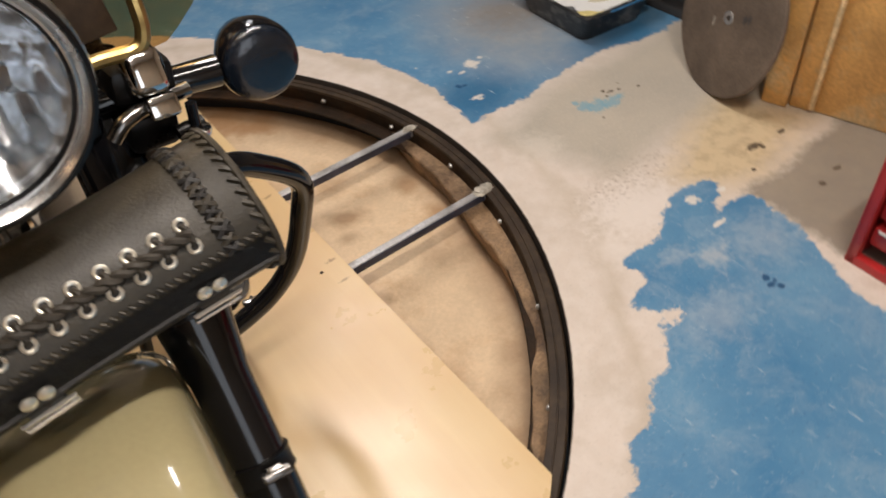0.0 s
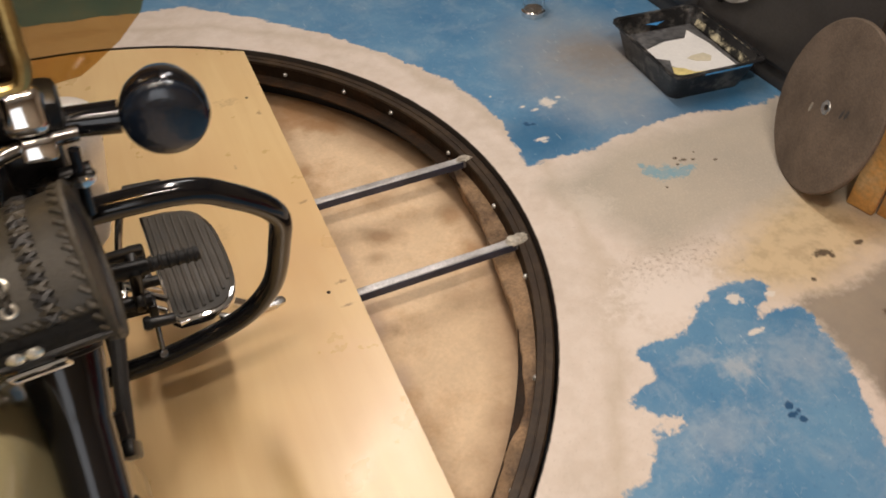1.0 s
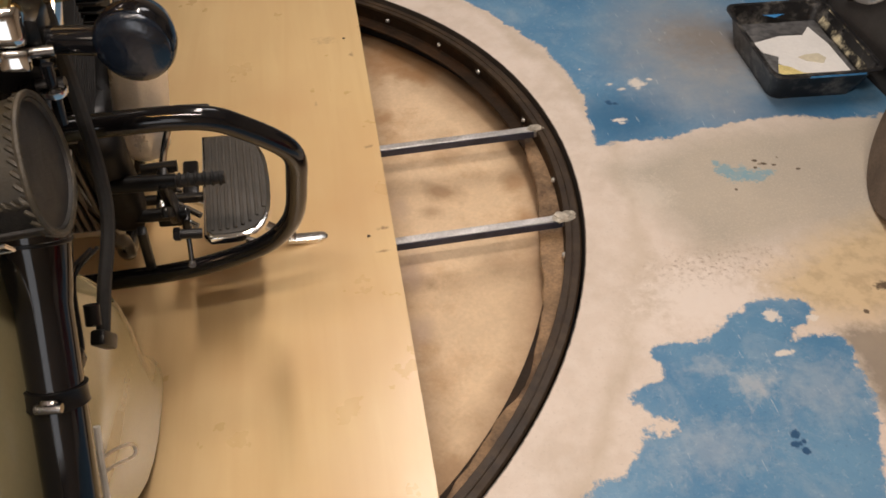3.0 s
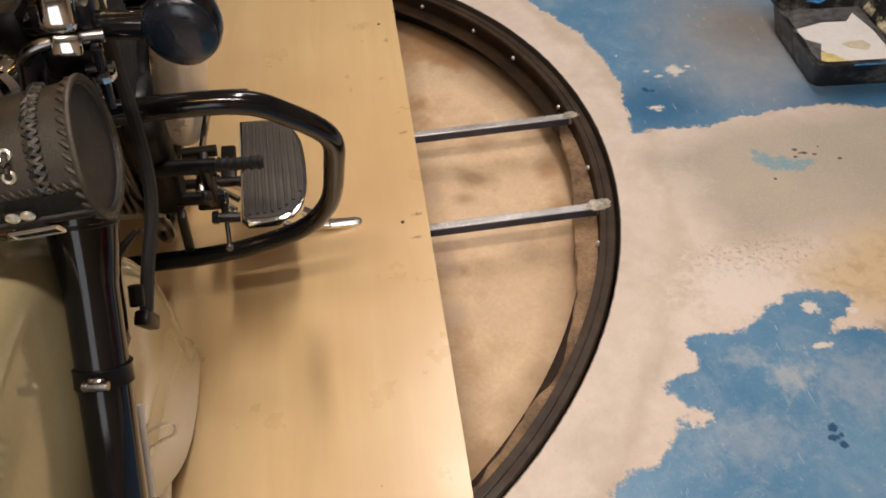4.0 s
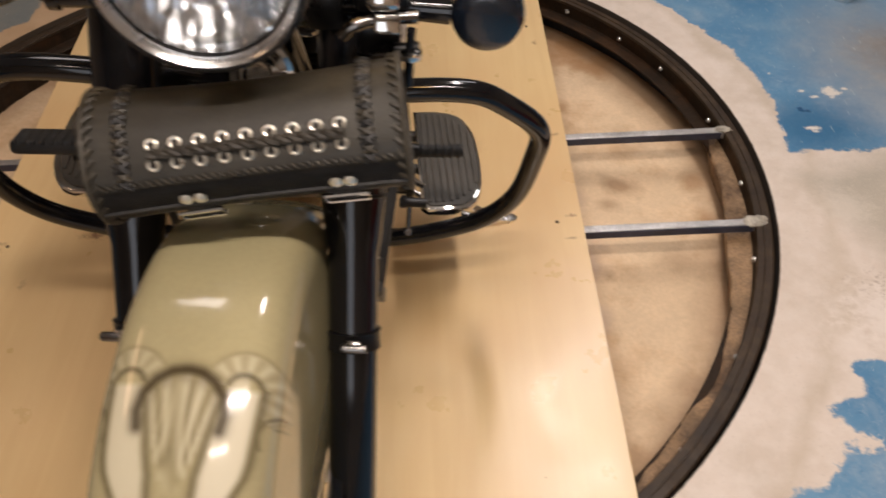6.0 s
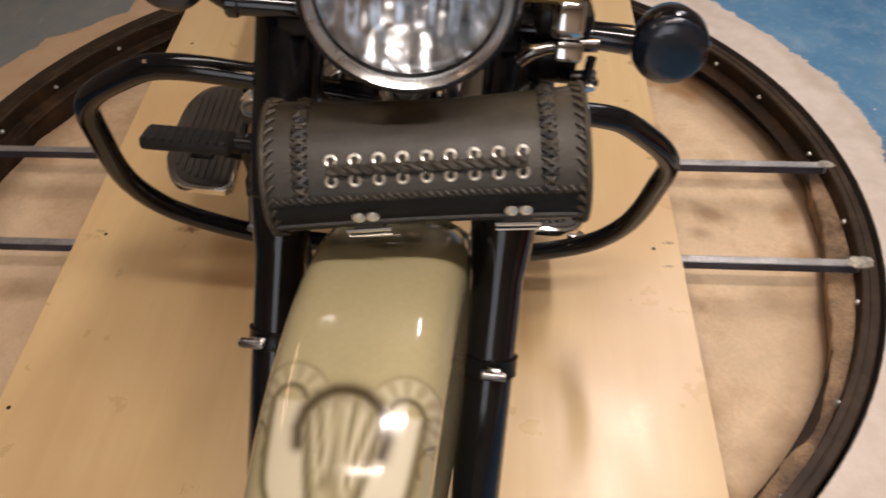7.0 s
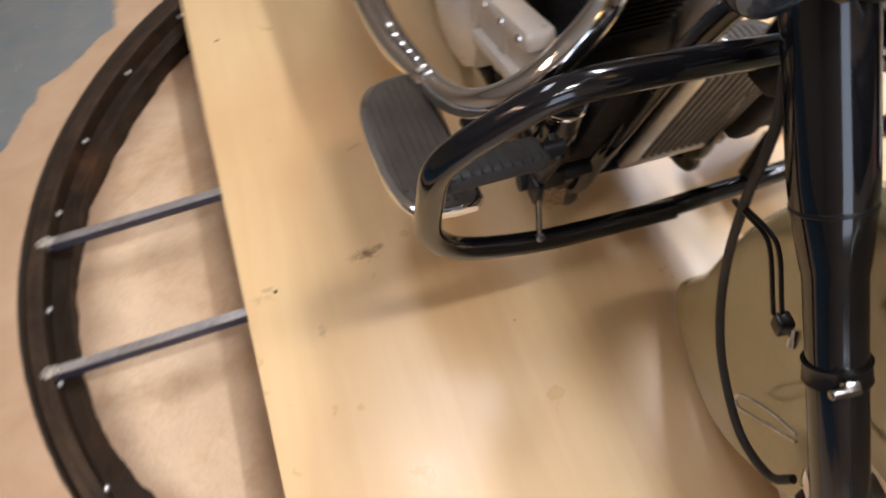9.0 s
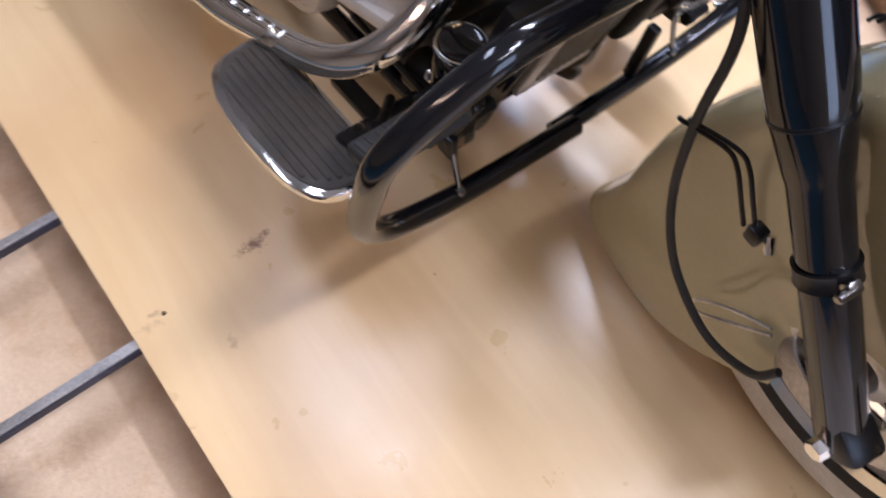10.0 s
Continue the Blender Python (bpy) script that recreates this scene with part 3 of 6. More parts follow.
# ---- floor, pit and room ----
RING_OUT, RING_IN = 1.150, 1.114


def inside(x, y, poly):
    """Distance to a closed outline in metres, positive inside."""
    best, odd = 9.0, False
    for (ax, ay), (bx, by) in zip(poly, poly[1:] + poly[:1]):
        dx, dy = bx - ax, by - ay
        t = max(0, min(1, ((x - ax) * dx + (y - ay) * dy) / (dx * dx + dy * dy)))
        best = min(best, math.hypot(x - ax - t * dx, y - ay - t * dy))
        if (ay > y) != (by > y) and x < ax + (y - ay) * dx / dy:
            odd = not odd
    return best if odd else -best


BLUE_FRONT = [(1.159, -0.62), (1.227, -0.639), (1.258, -0.64), (1.303, -0.61), (1.342, -0.569), (1.373, -0.574), (1.401, -0.548), (1.427, -0.554), (1.507, -0.574), (1.516, -0.607), (1.424, -0.666), (1.473, -0.666), (1.523, -0.672),
              (1.533, -0.703), (1.522, -0.755), (1.52, -0.804), (1.502, -0.867), (1.47, -0.91), (1.446, -0.96), (1.42, -1.03), (1.44, -1.1), (1.62, -1.6), (1.9, -2.3), (1.7, -3.3), (-0.1, -3.3), (0.15, -2.2), (0.5, -1.3), (0.70, -1.05),
              (0.80, -0.985), (0.832, -0.946), (0.884, -0.94), (0.931, -0.899), (0.957, -0.878), (1.009, -0.877), (1.035, -0.838), (1.081, -0.795), (1.104, -0.818), (1.131, -0.822), (1.137, -0.797), (1.12, -0.775), (1.085, -0.755), (1.084, -0.733), (1.11, -0.704), (1.141, -0.704), (1.155, -0.679), (1.149, -0.648)]
BLUE_REAR = [(0.60, 1.32), (0.81, 1.12), (0.99, 0.90), (1.145, 0.66), (1.24, 0.46), (1.285, 0.21), (1.246, -0.01), (1.45, -0.01), (1.71, 0.02), (1.96, -0.03), (2.6, 0.0),
             (3.0, 0.6), (3.5, 0.8), (3.5, 3.5), (-3.5, 3.5), (-3.5, 1.25), (-2.2, 1.2), (-1.15, 1.2), (0.0, 1.42)]
BLUE_LEFT = [(-1.12, 0.62), (-1.29, 0.26), (-1.31, -0.02), (-1.30, -0.18), (-1.24, -0.39), (-1.11, -0.68), (-0.9, -1.1), (-0.85, -1.8), (-1.2, -2.5), (-1.0, -3.3), (-3.5, -3.3), (-3.5, 1.3), (-0.9, 1.25), (-0.92, 0.80)]
SCREED = [(1.25, -0.10), (1.50, -0.03), (1.80, -0.03), (2.6, -0.02), (2.6, -1.3), (1.60, -1.3), (1.52, -0.75), (1.9, -0.64), (1.66, -0.40), (1.37, -0.42)]
GREY = [(1.528, -0.657), (1.627, -0.671), (1.778, -0.666), (1.91, -0.65), (2.3, -0.6), (2.3, -1.2), (1.62, -1.2), (1.50, -0.91), (1.515, -0.83), (1.528, -0.749)]
TAN = [(1.44, -0.52), (1.62, -0.42), (1.84, -0.38), (1.90, -0.60), (1.62, -0.66), (1.5, -0.62)]


def build_floor():
    bm = bmesh.new()
    names = ("blue", "screed", "tan", "grey", "worn", "deep")
    layers = {k: bm.verts.layers.float.new(k) for k in names}
    radii = [1.1565] + [1.17 + 0.013 * i for i in range(50)] + [1.83 + 0.05 * i for i in range(17)] + [2.7 + 0.2 * i for i in range(12)]
    turns = 520
    rings = []
    for r in radii:
        ring = []
        for k in range(turns):
            w = 2 * math.pi * k / turns
            x, y = r * math.cos(w), r * math.sin(w)
            z = 0.0025 * noise.noise(Vector((x * 3, y * 3, 0))) * min(1, (r - 1.1565) * 8)
            v = bm.verts.new((x, y, z))
            x, y = x + 0.010, y + 0.008
            front = inside(x, y, BLUE_FRONT)
            v[layers["blue"]] = max(front, inside(x, y, BLUE_REAR), inside(x, y, BLUE_LEFT))
            v[layers["screed"]] = inside(x, y, SCREED)
            v[layers["tan"]] = inside(x, y, TAN)
            v[layers["grey"]] = inside(x, y, GREY)
            v[layers["worn"]] = max(0.20 - math.hypot((x - 1.68) * 0.85, (y - 0.34) * 0.60), min((y - 0.36 + 0.18 * noise.noise(Vector((x * 1.3, y * 1.3, 5))) * max(0, -1.5 - x)) * 0.8, -0.7 - x + 0.35 * noise.noise(Vector((x * 1.6, y * 1.6, 8)))))
            # the patch before the tray darkens the blue in place of its shadow
            v[layers["deep"]] = max(0.10 - math.hypot(x + 1.43, (y - 0.2) * 0.8), 0.10 - math.hypot((x - 1.35) * 0.8, y - 0.09), 0.07 - math.hypot((x - 1.86) * 0.6, y - 0.03), 0.12 - math.hypot(x + 1.3, (y + 0.55) * 0.7))
            ring.append(v)
        rings.append(ring)
    for a, b in zip(rings, rings[1:]):
        for k in range(turns):
            bm.faces.new((a[k], a[(k + 1) % turns], b[(k + 1) % turns], b[k]))
    # the cut edge round the turntable
    low = [bm.verts.new((v.co.x, v.co.y, -0.19)) for v in rings[0]]
    for k in range(turns):
        bm.faces.new((rings[0][k], rings[0][(k + 1) % turns], low[(k + 1) % turns], low[k]))
    return bm


def room():
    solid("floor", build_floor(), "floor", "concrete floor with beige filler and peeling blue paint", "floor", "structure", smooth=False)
    x0, x1, y0, y1, top = -3.4, 3.4, -3.2, 3.4, 2.6
    solid("wall_north", box((x1 - x0 + 0.3, 0.15, top + 0.3), ((x0 + x1) / 2, y1 + 0.075, top / 2)), "wall", "pale painted workshop wall", "wall", "structure")
    solid("wall_south", box((x1 - x0 + 0.3, 0.15, top + 0.3), ((x0 + x1) / 2, y0 - 0.075, top / 2)), "wall", "pale painted workshop wall", "wall", "structure")
    solid("wall_east", box((0.15, y1 - y0, top + 0.3), (x1 + 0.075, (y0 + y1) / 2, top / 2)), "wall", "pale painted workshop wall", "wall", "structure")
    solid("wall_west", box((0.15, y1 - y0, top + 0.3), (x0 - 0.075, (y0 + y1) / 2, top / 2)), "wall", "pale painted workshop wall", "wall", "structure")
    solid("ceiling", box((x1 - x0 + 0.3, y1 - y0 + 0.3, 0.15), ((x0 + x1) / 2, (y0 + y1) / 2, top + 0.075)), "ceiling", "white workshop ceiling", "ceiling", "structure")


def window():
    w = thing("window_1", "white framed window in the workshop wall", "window", pose(0.0, -3.2, 1.45), kind="structure")
    part("window_frame", joined(box((0.06, 0.05, 1.52), (-0.48, 0.026, 0), 0.004), box((0.06, 0.05, 1.52), (0.48, 0.026, 0), 0.004), box((0.90, 0.05, 0.06), (0, 0.026, 0.73), 0.004), box((0.90, 0.05, 0.06), (0, 0.026, -0.73), 0.004)), "paper", w)
    part("window_sill", box((1.10, 0.12, 0.03), (0, 0.062, -0.777), 0.004), "paper", w)


PIT_Z = -0.150


def pit():
    bm = bmesh.new()
    turns = 200
    rings = []
    for i in range(25):
        f = i / 24
        ring = []
        for k in range(turns):
            w = 2 * math.pi * k / turns
            r = 0.02 + (RING_OUT - 0.03) * f
            p = Vector((r * math.cos(w), r * math.sin(w), 0))
            z = PIT_Z + 0.007 * noise.noise(p * 3.1) + 0.003 * noise.noise(p * 11) + 0.012 * max(0, f - 0.9) * 10
            ring.append(bm.verts.new((p.x, p.y, z)))
        rings.append(ring)
    for a, b in zip(rings, rings[1:]):
        for k in range(turns):
            bm.faces.new((a[k], a[(k + 1) % turns], b[(k + 1) % turns], b[k]))
    bm.faces.new(rings[0])
    solid("pit_floor", bm, "pit", "beige filler on the pit floor, dust and deck-edge shade in its colour", "pit floor", "structure")


def crust_edge(w):
    """Radius of the crumbling inner edge of the dirt on the lower flange."""
    c, s = math.cos(w), math.sin(w)
    d = (math.degrees(w) + 180) % 360 - 180
    r = 1.085 - 0.024 * math.exp(-((d + 13) / 13) ** 2) + 0.012 * math.exp(-((d + 34.5) / 3.5) ** 2) - 0.021 * math.exp(-((d + 146) / 15) ** 2)
    return r + 0.008 * noise.noise(Vector((c * 6, s * 6, 3))) + 0.006 * noise.noise(Vector((c * 21, s * 21, 7))) + 0.0025 * noise.noise(Vector((c * 60, s * 60, 1)))


SCREWS = (43.7, 32.3, 22.5, 9.0, -4.1, -17.3, -31.9, -45, -58, -71, -84, -97, -110, -123, -136, -153.2, -166.7, -176.5, 169.6, 157.9, 145.3, 133, 121, 109, 97, 85, 72, 58)


def turntable():
    tt = thing("turntable", "dark brown steel turntable ring sunk in the floor with cross bars", "turntable")
    prof = [(RING_IN + 0.002, -0.020), (RING_IN, -0.018), (RING_IN, -0.011), (RING_IN + 0.001, -0.010), (RING_OUT - 0.004, -0.010), (RING_OUT, -0.013), (RING_OUT, -0.070), (RING_IN + 0.004, -0.070)]
    part("ring", lathe(prof, 220), "ring", tt, smooth=True, sharp=30)
    inner = [(RING_IN + 0.004, -0.070), (1.082, -0.070), (1.079, -0.067), (1.079, -0.064), (1.081, -0.062), (RING_IN - 0.003, -0.062), (RING_IN + 0.0015, -0.057), (RING_IN + 0.0015, -0.019)]
    # the recessed inner faces are coloured near-black, in part for their shade
    part("channel", lathe(inner, 220), "dark_brown", tt, "black-brown inner channel", sharp=30)
    lip = [(RING_IN + 0.014, -0.0098), (RING_IN + 0.015, -0.0075), (RING_IN + 0.017, -0.0075), (RING_IN + 0.018, -0.0098)]
    part("lip", lathe(lip, 220), "ring", tt)
    # dirt caked on the lower flange, its inner edge broken off unevenly; darker on the -x side
    for start, end, dirt in ((-75, 9, "crust"), (-232, -118, "dark_brown")):
        bm = bmesh.new()
        steps, rows = (end - start) * 2, []
        for k in range(steps + 1):
            w = radians(start + (end - start) * k / steps)
            f = min(1.0, min(k, steps - k) / 10)
            e = RING_IN - (RING_IN - crust_edge(w)) * f
            rise = 0.003 * noise.noise(Vector((math.cos(w) * 14, math.sin(w) * 14, 9)))
            rows.append([bm.verts.new((r * math.cos(w), r * math.sin(w), z)) for r, z in ((RING_IN + 0.001, -0.0555), (RING_IN - 0.008 * f, -0.0585), ((e + RING_IN) / 2, -0.0580 + rise), (e + 0.003 * f, -0.0600 + rise), (e, -0.0640), (e + 0.004, -0.085), (e + 0.022, -0.150))])
        for a, b in zip(rows, rows[1:]):
            for j in range(6):
                bm.faces.new((a[j], a[j + 1], b[j + 1], b[j]))
        part("dirt_crust", bm, dirt, tt, "brown dirt caked on the lower flange")
    for deg in SCREWS:
        w = radians(deg)
        d = Vector((math.cos(w), math.sin(w), 0))
        bm = lathe([(0, 0.007), (0.004, 0.0068), (0.0062, 0.004), (0.0066, 0)], 10, aim(d * (RING_IN + 0.0018) + Vector((0, 0, -0.040)), -d))
        part("screw", bm, "screw", tt)
    for y in (-0.241, 0.096):
        half = math.sqrt((RING_IN + 0.004) ** 2 - y * y)
        rail = part("cross_bar", box((2 * half, 0.020, 0.022), (0, y, -0.0215), 0.0015), "steel", tt, "bare grey steel channel", smooth=False)
        # a dark blue-grey sheet on the bar's -y face only
        part("web", box((2 * half - 0.02, 0.0022, 0.0195), (0, y - 0.0114, -0.0224), 0.0006), "blue_steel", rail, "dark blue-grey front face", smooth=False)
        for s in (-1, 1):
            weld = bmesh.new()
            bmesh.ops.create_icosphere(weld, subdivisions=3, radius=1)
            for v in weld.verts:
                v.co *= 1 + 0.55 * noise.noise(v.co * 2.6 + Vector((y * 30, s, 0)))
            big = 1.25 if y < 0 and s > 0 else 0.9
            bmesh.ops.scale(weld, vec=(0.022 * big, 0.014 * big, 0.006 * big), verts=weld.verts)
            bmesh.ops.translate(weld, vec=(s * (half - 0.004), y, -0.010), verts=weld.verts)
            part("weld", weld, "weld", tt, "rough grey weld")


def deck():
    def edge_x(y, s):
        return 0.6960 + 0.0180 * y if s > 0 else -(0.7000 + 0.0480 * y)
    r = 1.137
    outline = []
    right_top, left_top = 0.898, 0.851
    right_low, left_low = -0.907, -0.930
    outline += [(edge_x(right_low + (right_top - right_low) * i / 12, 1), right_low + (right_top - right_low) * i / 12) for i in range(13)]
    w0, w1 = math.atan2(right_top, edge_x(right_top, 1)), math.atan2(left_top, edge_x(left_top, -1))
    outline += [(r * math.cos(w0 + (w1 - w0) * i / 40), r * math.sin(w0 + (w1 - w0) * i / 40)) for i in range(1, 40)]
    outline += [(edge_x(left_top + (left_low - left_top) * i / 12, -1), left_top + (left_low - left_top) * i / 12) for i in range(13)]
    w0, w1 = math.atan2(left_low, edge_x(left_low, -1)), math.atan2(right_low, edge_x(right_low, 1))
    outline += [(r * math.cos(w0 + (w1 - w0) * i / 40), r * math.sin(w0 + (w1 - w0) * i / 40)) for i in range(1, 40)]
    sheet = solid("plywood_deck", plate(outline, -0.0100, 0.0030, 0.0012), "plywood", "pale birch plywood deck lying across the turntable", "deck", smooth=False)
    for x, y in ((0.634, -0.228), (-0.625, -0.227), (-0.642, -0.693), (0.655, 0.62), (-0.66, 0.60)):
        part("deck_screw", lathe([(0, 0.0034), (0.0016, 0.0036), (0.0036, 0.0042), (0.0042, 0.0036), (0.0044, 0.0028)], 14, pose(x, y, 0)), "ring", sheet)


room()
window()
pit()
turntable()
deck()

# ---- the motorcycle ----
BODY = Matrix.Translation((0.035, -0.43, 0.003)) @ pose(0, 0, 0, 0, 0, 2.9) @ pose(0, 0, 0, 0, 7, 0) @ Matrix.Translation((0, 0.43, 0))
RAKE = Vector((0, 0.570, 0.822)).normalized()
HEAD = Vector((0.012, -0.915, 0.50))
STEER = Matrix.Translation(HEAD) @ Matrix.Rotation(radians(-11), 4, RAKE) @ Matrix.Translation(-HEAD)
AXLE = Vector((0.012, -0.985, 0.305))
LUG = Vector((0.012, -1.035, 0.325))


def steered(bm):
    bmesh.ops.transform(bm, matrix=STEER, verts=bm.verts)
    return bm


def fork_at(x, s, ahead=0.0):
    return HEAD + RAKE * s + Vector((x, 0, 0)) + Vector((0, -0.831, 0.556)) * ahead


bike = thing("motorcycle", "black and cream cruiser motorcycle leaning on its side stand", "motorcycle", BODY)


def fork():
    for s in (-1, 1):
        x = 0.127 * s
        prof = [(0, -0.222), (0.026, -0.220), (0.029, -0.21), (0.0285, 0.05), (0.0290, 0.125), (0.031, 0.135), (0.037, 0.19), (0.0385, 0.22), (0.0385, 0.44), (0.030, 0.445), (0.030, 0.62), (0, 0.62)]
        leg = part("fork_leg", steered(lathe(prof, 36, aim(fork_at(x, 0), RAKE))), "black_paint", bike, "gloss black telescopic fork leg")
        part("seam", steered(lathe([(0.0370, 0.190), (0.0380, 0.191), (0.0380, 0.194), (0.0370, 0.195)], 36, aim(fork_at(x, 0), RAKE))), "black_satin", leg)
        ring = lathe([(0.028, 0.012), (0.0325, 0.0125), (0.0315, 0.0150), (0.0315, 0.0310), (0.0325, 0.0335), (0.028, 0.034)], 32, aim(fork_at(x, 0), RAKE))
        clamp = part("clamp", steered(ring), "black_satin", leg)
        ear = joined(box((0.016, 0.014, 0.020), fork_at(x + 0.008 * s, 0.023, 0.034), 0.003, (33.8, 0, 0)), lathe([(0, 0.010), (0.0050, 0.010), (0.0058, 0.007), (0.0058, -0.016), (0.0040, -0.018), (0, -0.018)], 12, aim(fork_at(x + 0.012 * s, 0.023, 0.040), (1, 0, 0))))
        part("clamp_bolt", steered(ear), "dark_metal", leg)
        pinch = joined(box((0.05, 0.055, 0.045), fork_at(x, -0.205, 0.012), 0.010, (33.8, 0, 0)))
        part("axle_lug", steered(pinch), "black_satin", leg)
        part("axle_nut", steered(lathe([(0, 0.03), (0.012, 0.03), (0.013, 0.028), (0.013, 0.0), (0, 0.0)], 6, aim(LUG + Vector((x + 0.012 * s, 0, 0)), (s, 0, 0)))), "chrome", leg)
    for k, s in enumerate((0.36, 0.585)):
        yoke = box((0.29, 0.060, 0.030), fork_at(0, s + (0.04 if k == 0 else 0), -0.01), 0.012, (33.8, 0, 0))
        part("triple_clamp", steered(yoke), "black_paint", bike)


def front_wheel():
    m = aim(AXLE, (1, 0, 0)) @ Matrix.Diagonal((0.953, 0.953, 1, 1))
    tyre = part("tyre", steered(lathe([(0.222, -0.048), (0.236, -0.058), (0.27, -0.064), (0.295, -0.060), (0.312, -0.045), (0.319, -0.02), (0.320, 0), (0.319, 0.02), (0.312, 0.045), (0.295, 0.060), (0.27, 0.064), (0.236, 0.058), (0.222, 0.048)], 72, m)), "rubber", bike, "black tyre with a white side band")
    for s in (-1, 1):
        part("whitewall", steered(lathe([(0.237, 0.0592 * s), (0.255, 0.0630 * s), (0.272, 0.0648 * s), (0.286, 0.0634 * s)], 72, m)), "white", tyre, "white rubber side band")
    part("rim", steered(lathe([(0.205, -0.040), (0.222, -0.050), (0.228, -0.048), (0.220, -0.030), (0.196, -0.012), (0.196, 0.012), (0.220, 0.030), (0.228, 0.048), (0.222, 0.050), (0.205, 0.040)], 72, m)), "chrome", bike)
    part("hub", steered(lathe([(0, -0.07), (0.030, -0.07), (0.034, -0.05), (0.05, -0.045), (0.05, -0.036), (0.030, -0.03), (0.030, 0.03), (0.05, 0.036), (0.05, 0.045), (0.034, 0.05), (0.030, 0.07), (0, 0.07)], 32, m)), "aluminium", bike)
    for k in range(40):
        w = 2 * math.pi * k / 40
        s = 1 if k % 2 else -1
        v = w + (0.32 if (k // 2) % 2 else -0.32)
        a = m @ Vector((0.046 * math.cos(w), 0.046 * math.sin(w), 0.04 * s))
        b = m @ Vector((0.198 * math.cos(v), 0.198 * math.sin(v), 0.006 * s))
        part("spoke", steered(rod(a, b, 0.0018, 5)), "chrome", bike)
    for s in (-1, 1):
        part("brake_disc", steered(lathe([(0.075, 0.070 * s), (0.130, 0.070 * s), (0.130, 0.074 * s), (0.075, 0.074 * s), (0.075, 0.070 * s)], 56, m)), "steel", bike, "bare steel brake disc")
        part("caliper", steered(box((0.035, 0.06, 0.10), AXLE + Vector((0.060 * s, 0.125, 0.055)), 0.010, (28, 0, 0))), "black_satin", bike)


FEND = Vector((0.023, -0.930, 0.277))
FEND_R = 0.404


def between(x, knots):
    """Straight-line interpolation through (x, value) knots."""
    if x <= knots[0][0]:
        return knots[0][1]
    for (x0, v0), (x1, v1) in zip(knots, knots[1:]):
        if x <= x1:
            return v0 + (v1 - v0) * (x - x0) / (x1 - x0)
    return knots[-1][1]


SKIRT_END = ((0.02, -125), (0.09, -82), (0.14, -67), (0.195, -61), (0.288, -52), (0.35, -43), (0.39, -35), (0.45, -25))


CROWN = ((-29, 0.455), (-10, 0.378), (5, 0.340), (20, 0.325), (36, 0.322), (53, 0.343), (68, 0.378), (82, 0.402), (95, 0.404))


def fender_point(u, a):
    """u from -1 (lower edge of one side) over the crown to 1; a: the angle round the wheel, 0 at the rear, 90 on top; the rear end slants forward down to the axle."""
    w = 0.086
    low = between(a, ((80, 0.02), (105, 0.09), (130, 0.14), (160, 0.22)))
    crown = sum(between(a + d, CROWN) for d in (-8, -4, 0, 4, 8)) / 5 if a > -24 else between(a, CROWN)
    v = abs(u)
    if v < 0.5:
        t = v / 0.5 * math.pi / 2
        x, r = w * math.sin(t) ** 0.80, crown - 0.056 * (1 - math.cos(t)) ** 1.6
    else:
        f = (v - 0.5) / 0.5
        x, r = w + 0.006 * math.sin(f * math.pi) - 0.002 * f, (crown - 0.056) + (low - crown + 0.056) * f
    swing = 0.0
    if a < 40:
        s = (40 - a) / 68
        swing = 0.036 * s * s * (3 - 2 * s)
        a = 40 + (between(r, SKIRT_END) - 40) * s
    return FEND + Vector((math.copysign(x, u) - swing, r * math.cos(radians(a)), r * math.sin(radians(a))))


def to_line(p, line):
    best = 9.0
    for (ax, ay), (bx, by) in zip(line, line[1:]):
        dx, dy = bx - ax, by - ay
        t = max(0, min(1, ((p[0] - ax) * dx + (p[1] - ay) * dy) / (dx * dx + dy * dy)))
        best = min(best, math.hypot(p[0] - ax - t * dx, p[1] - ay - t * dy))
    return best


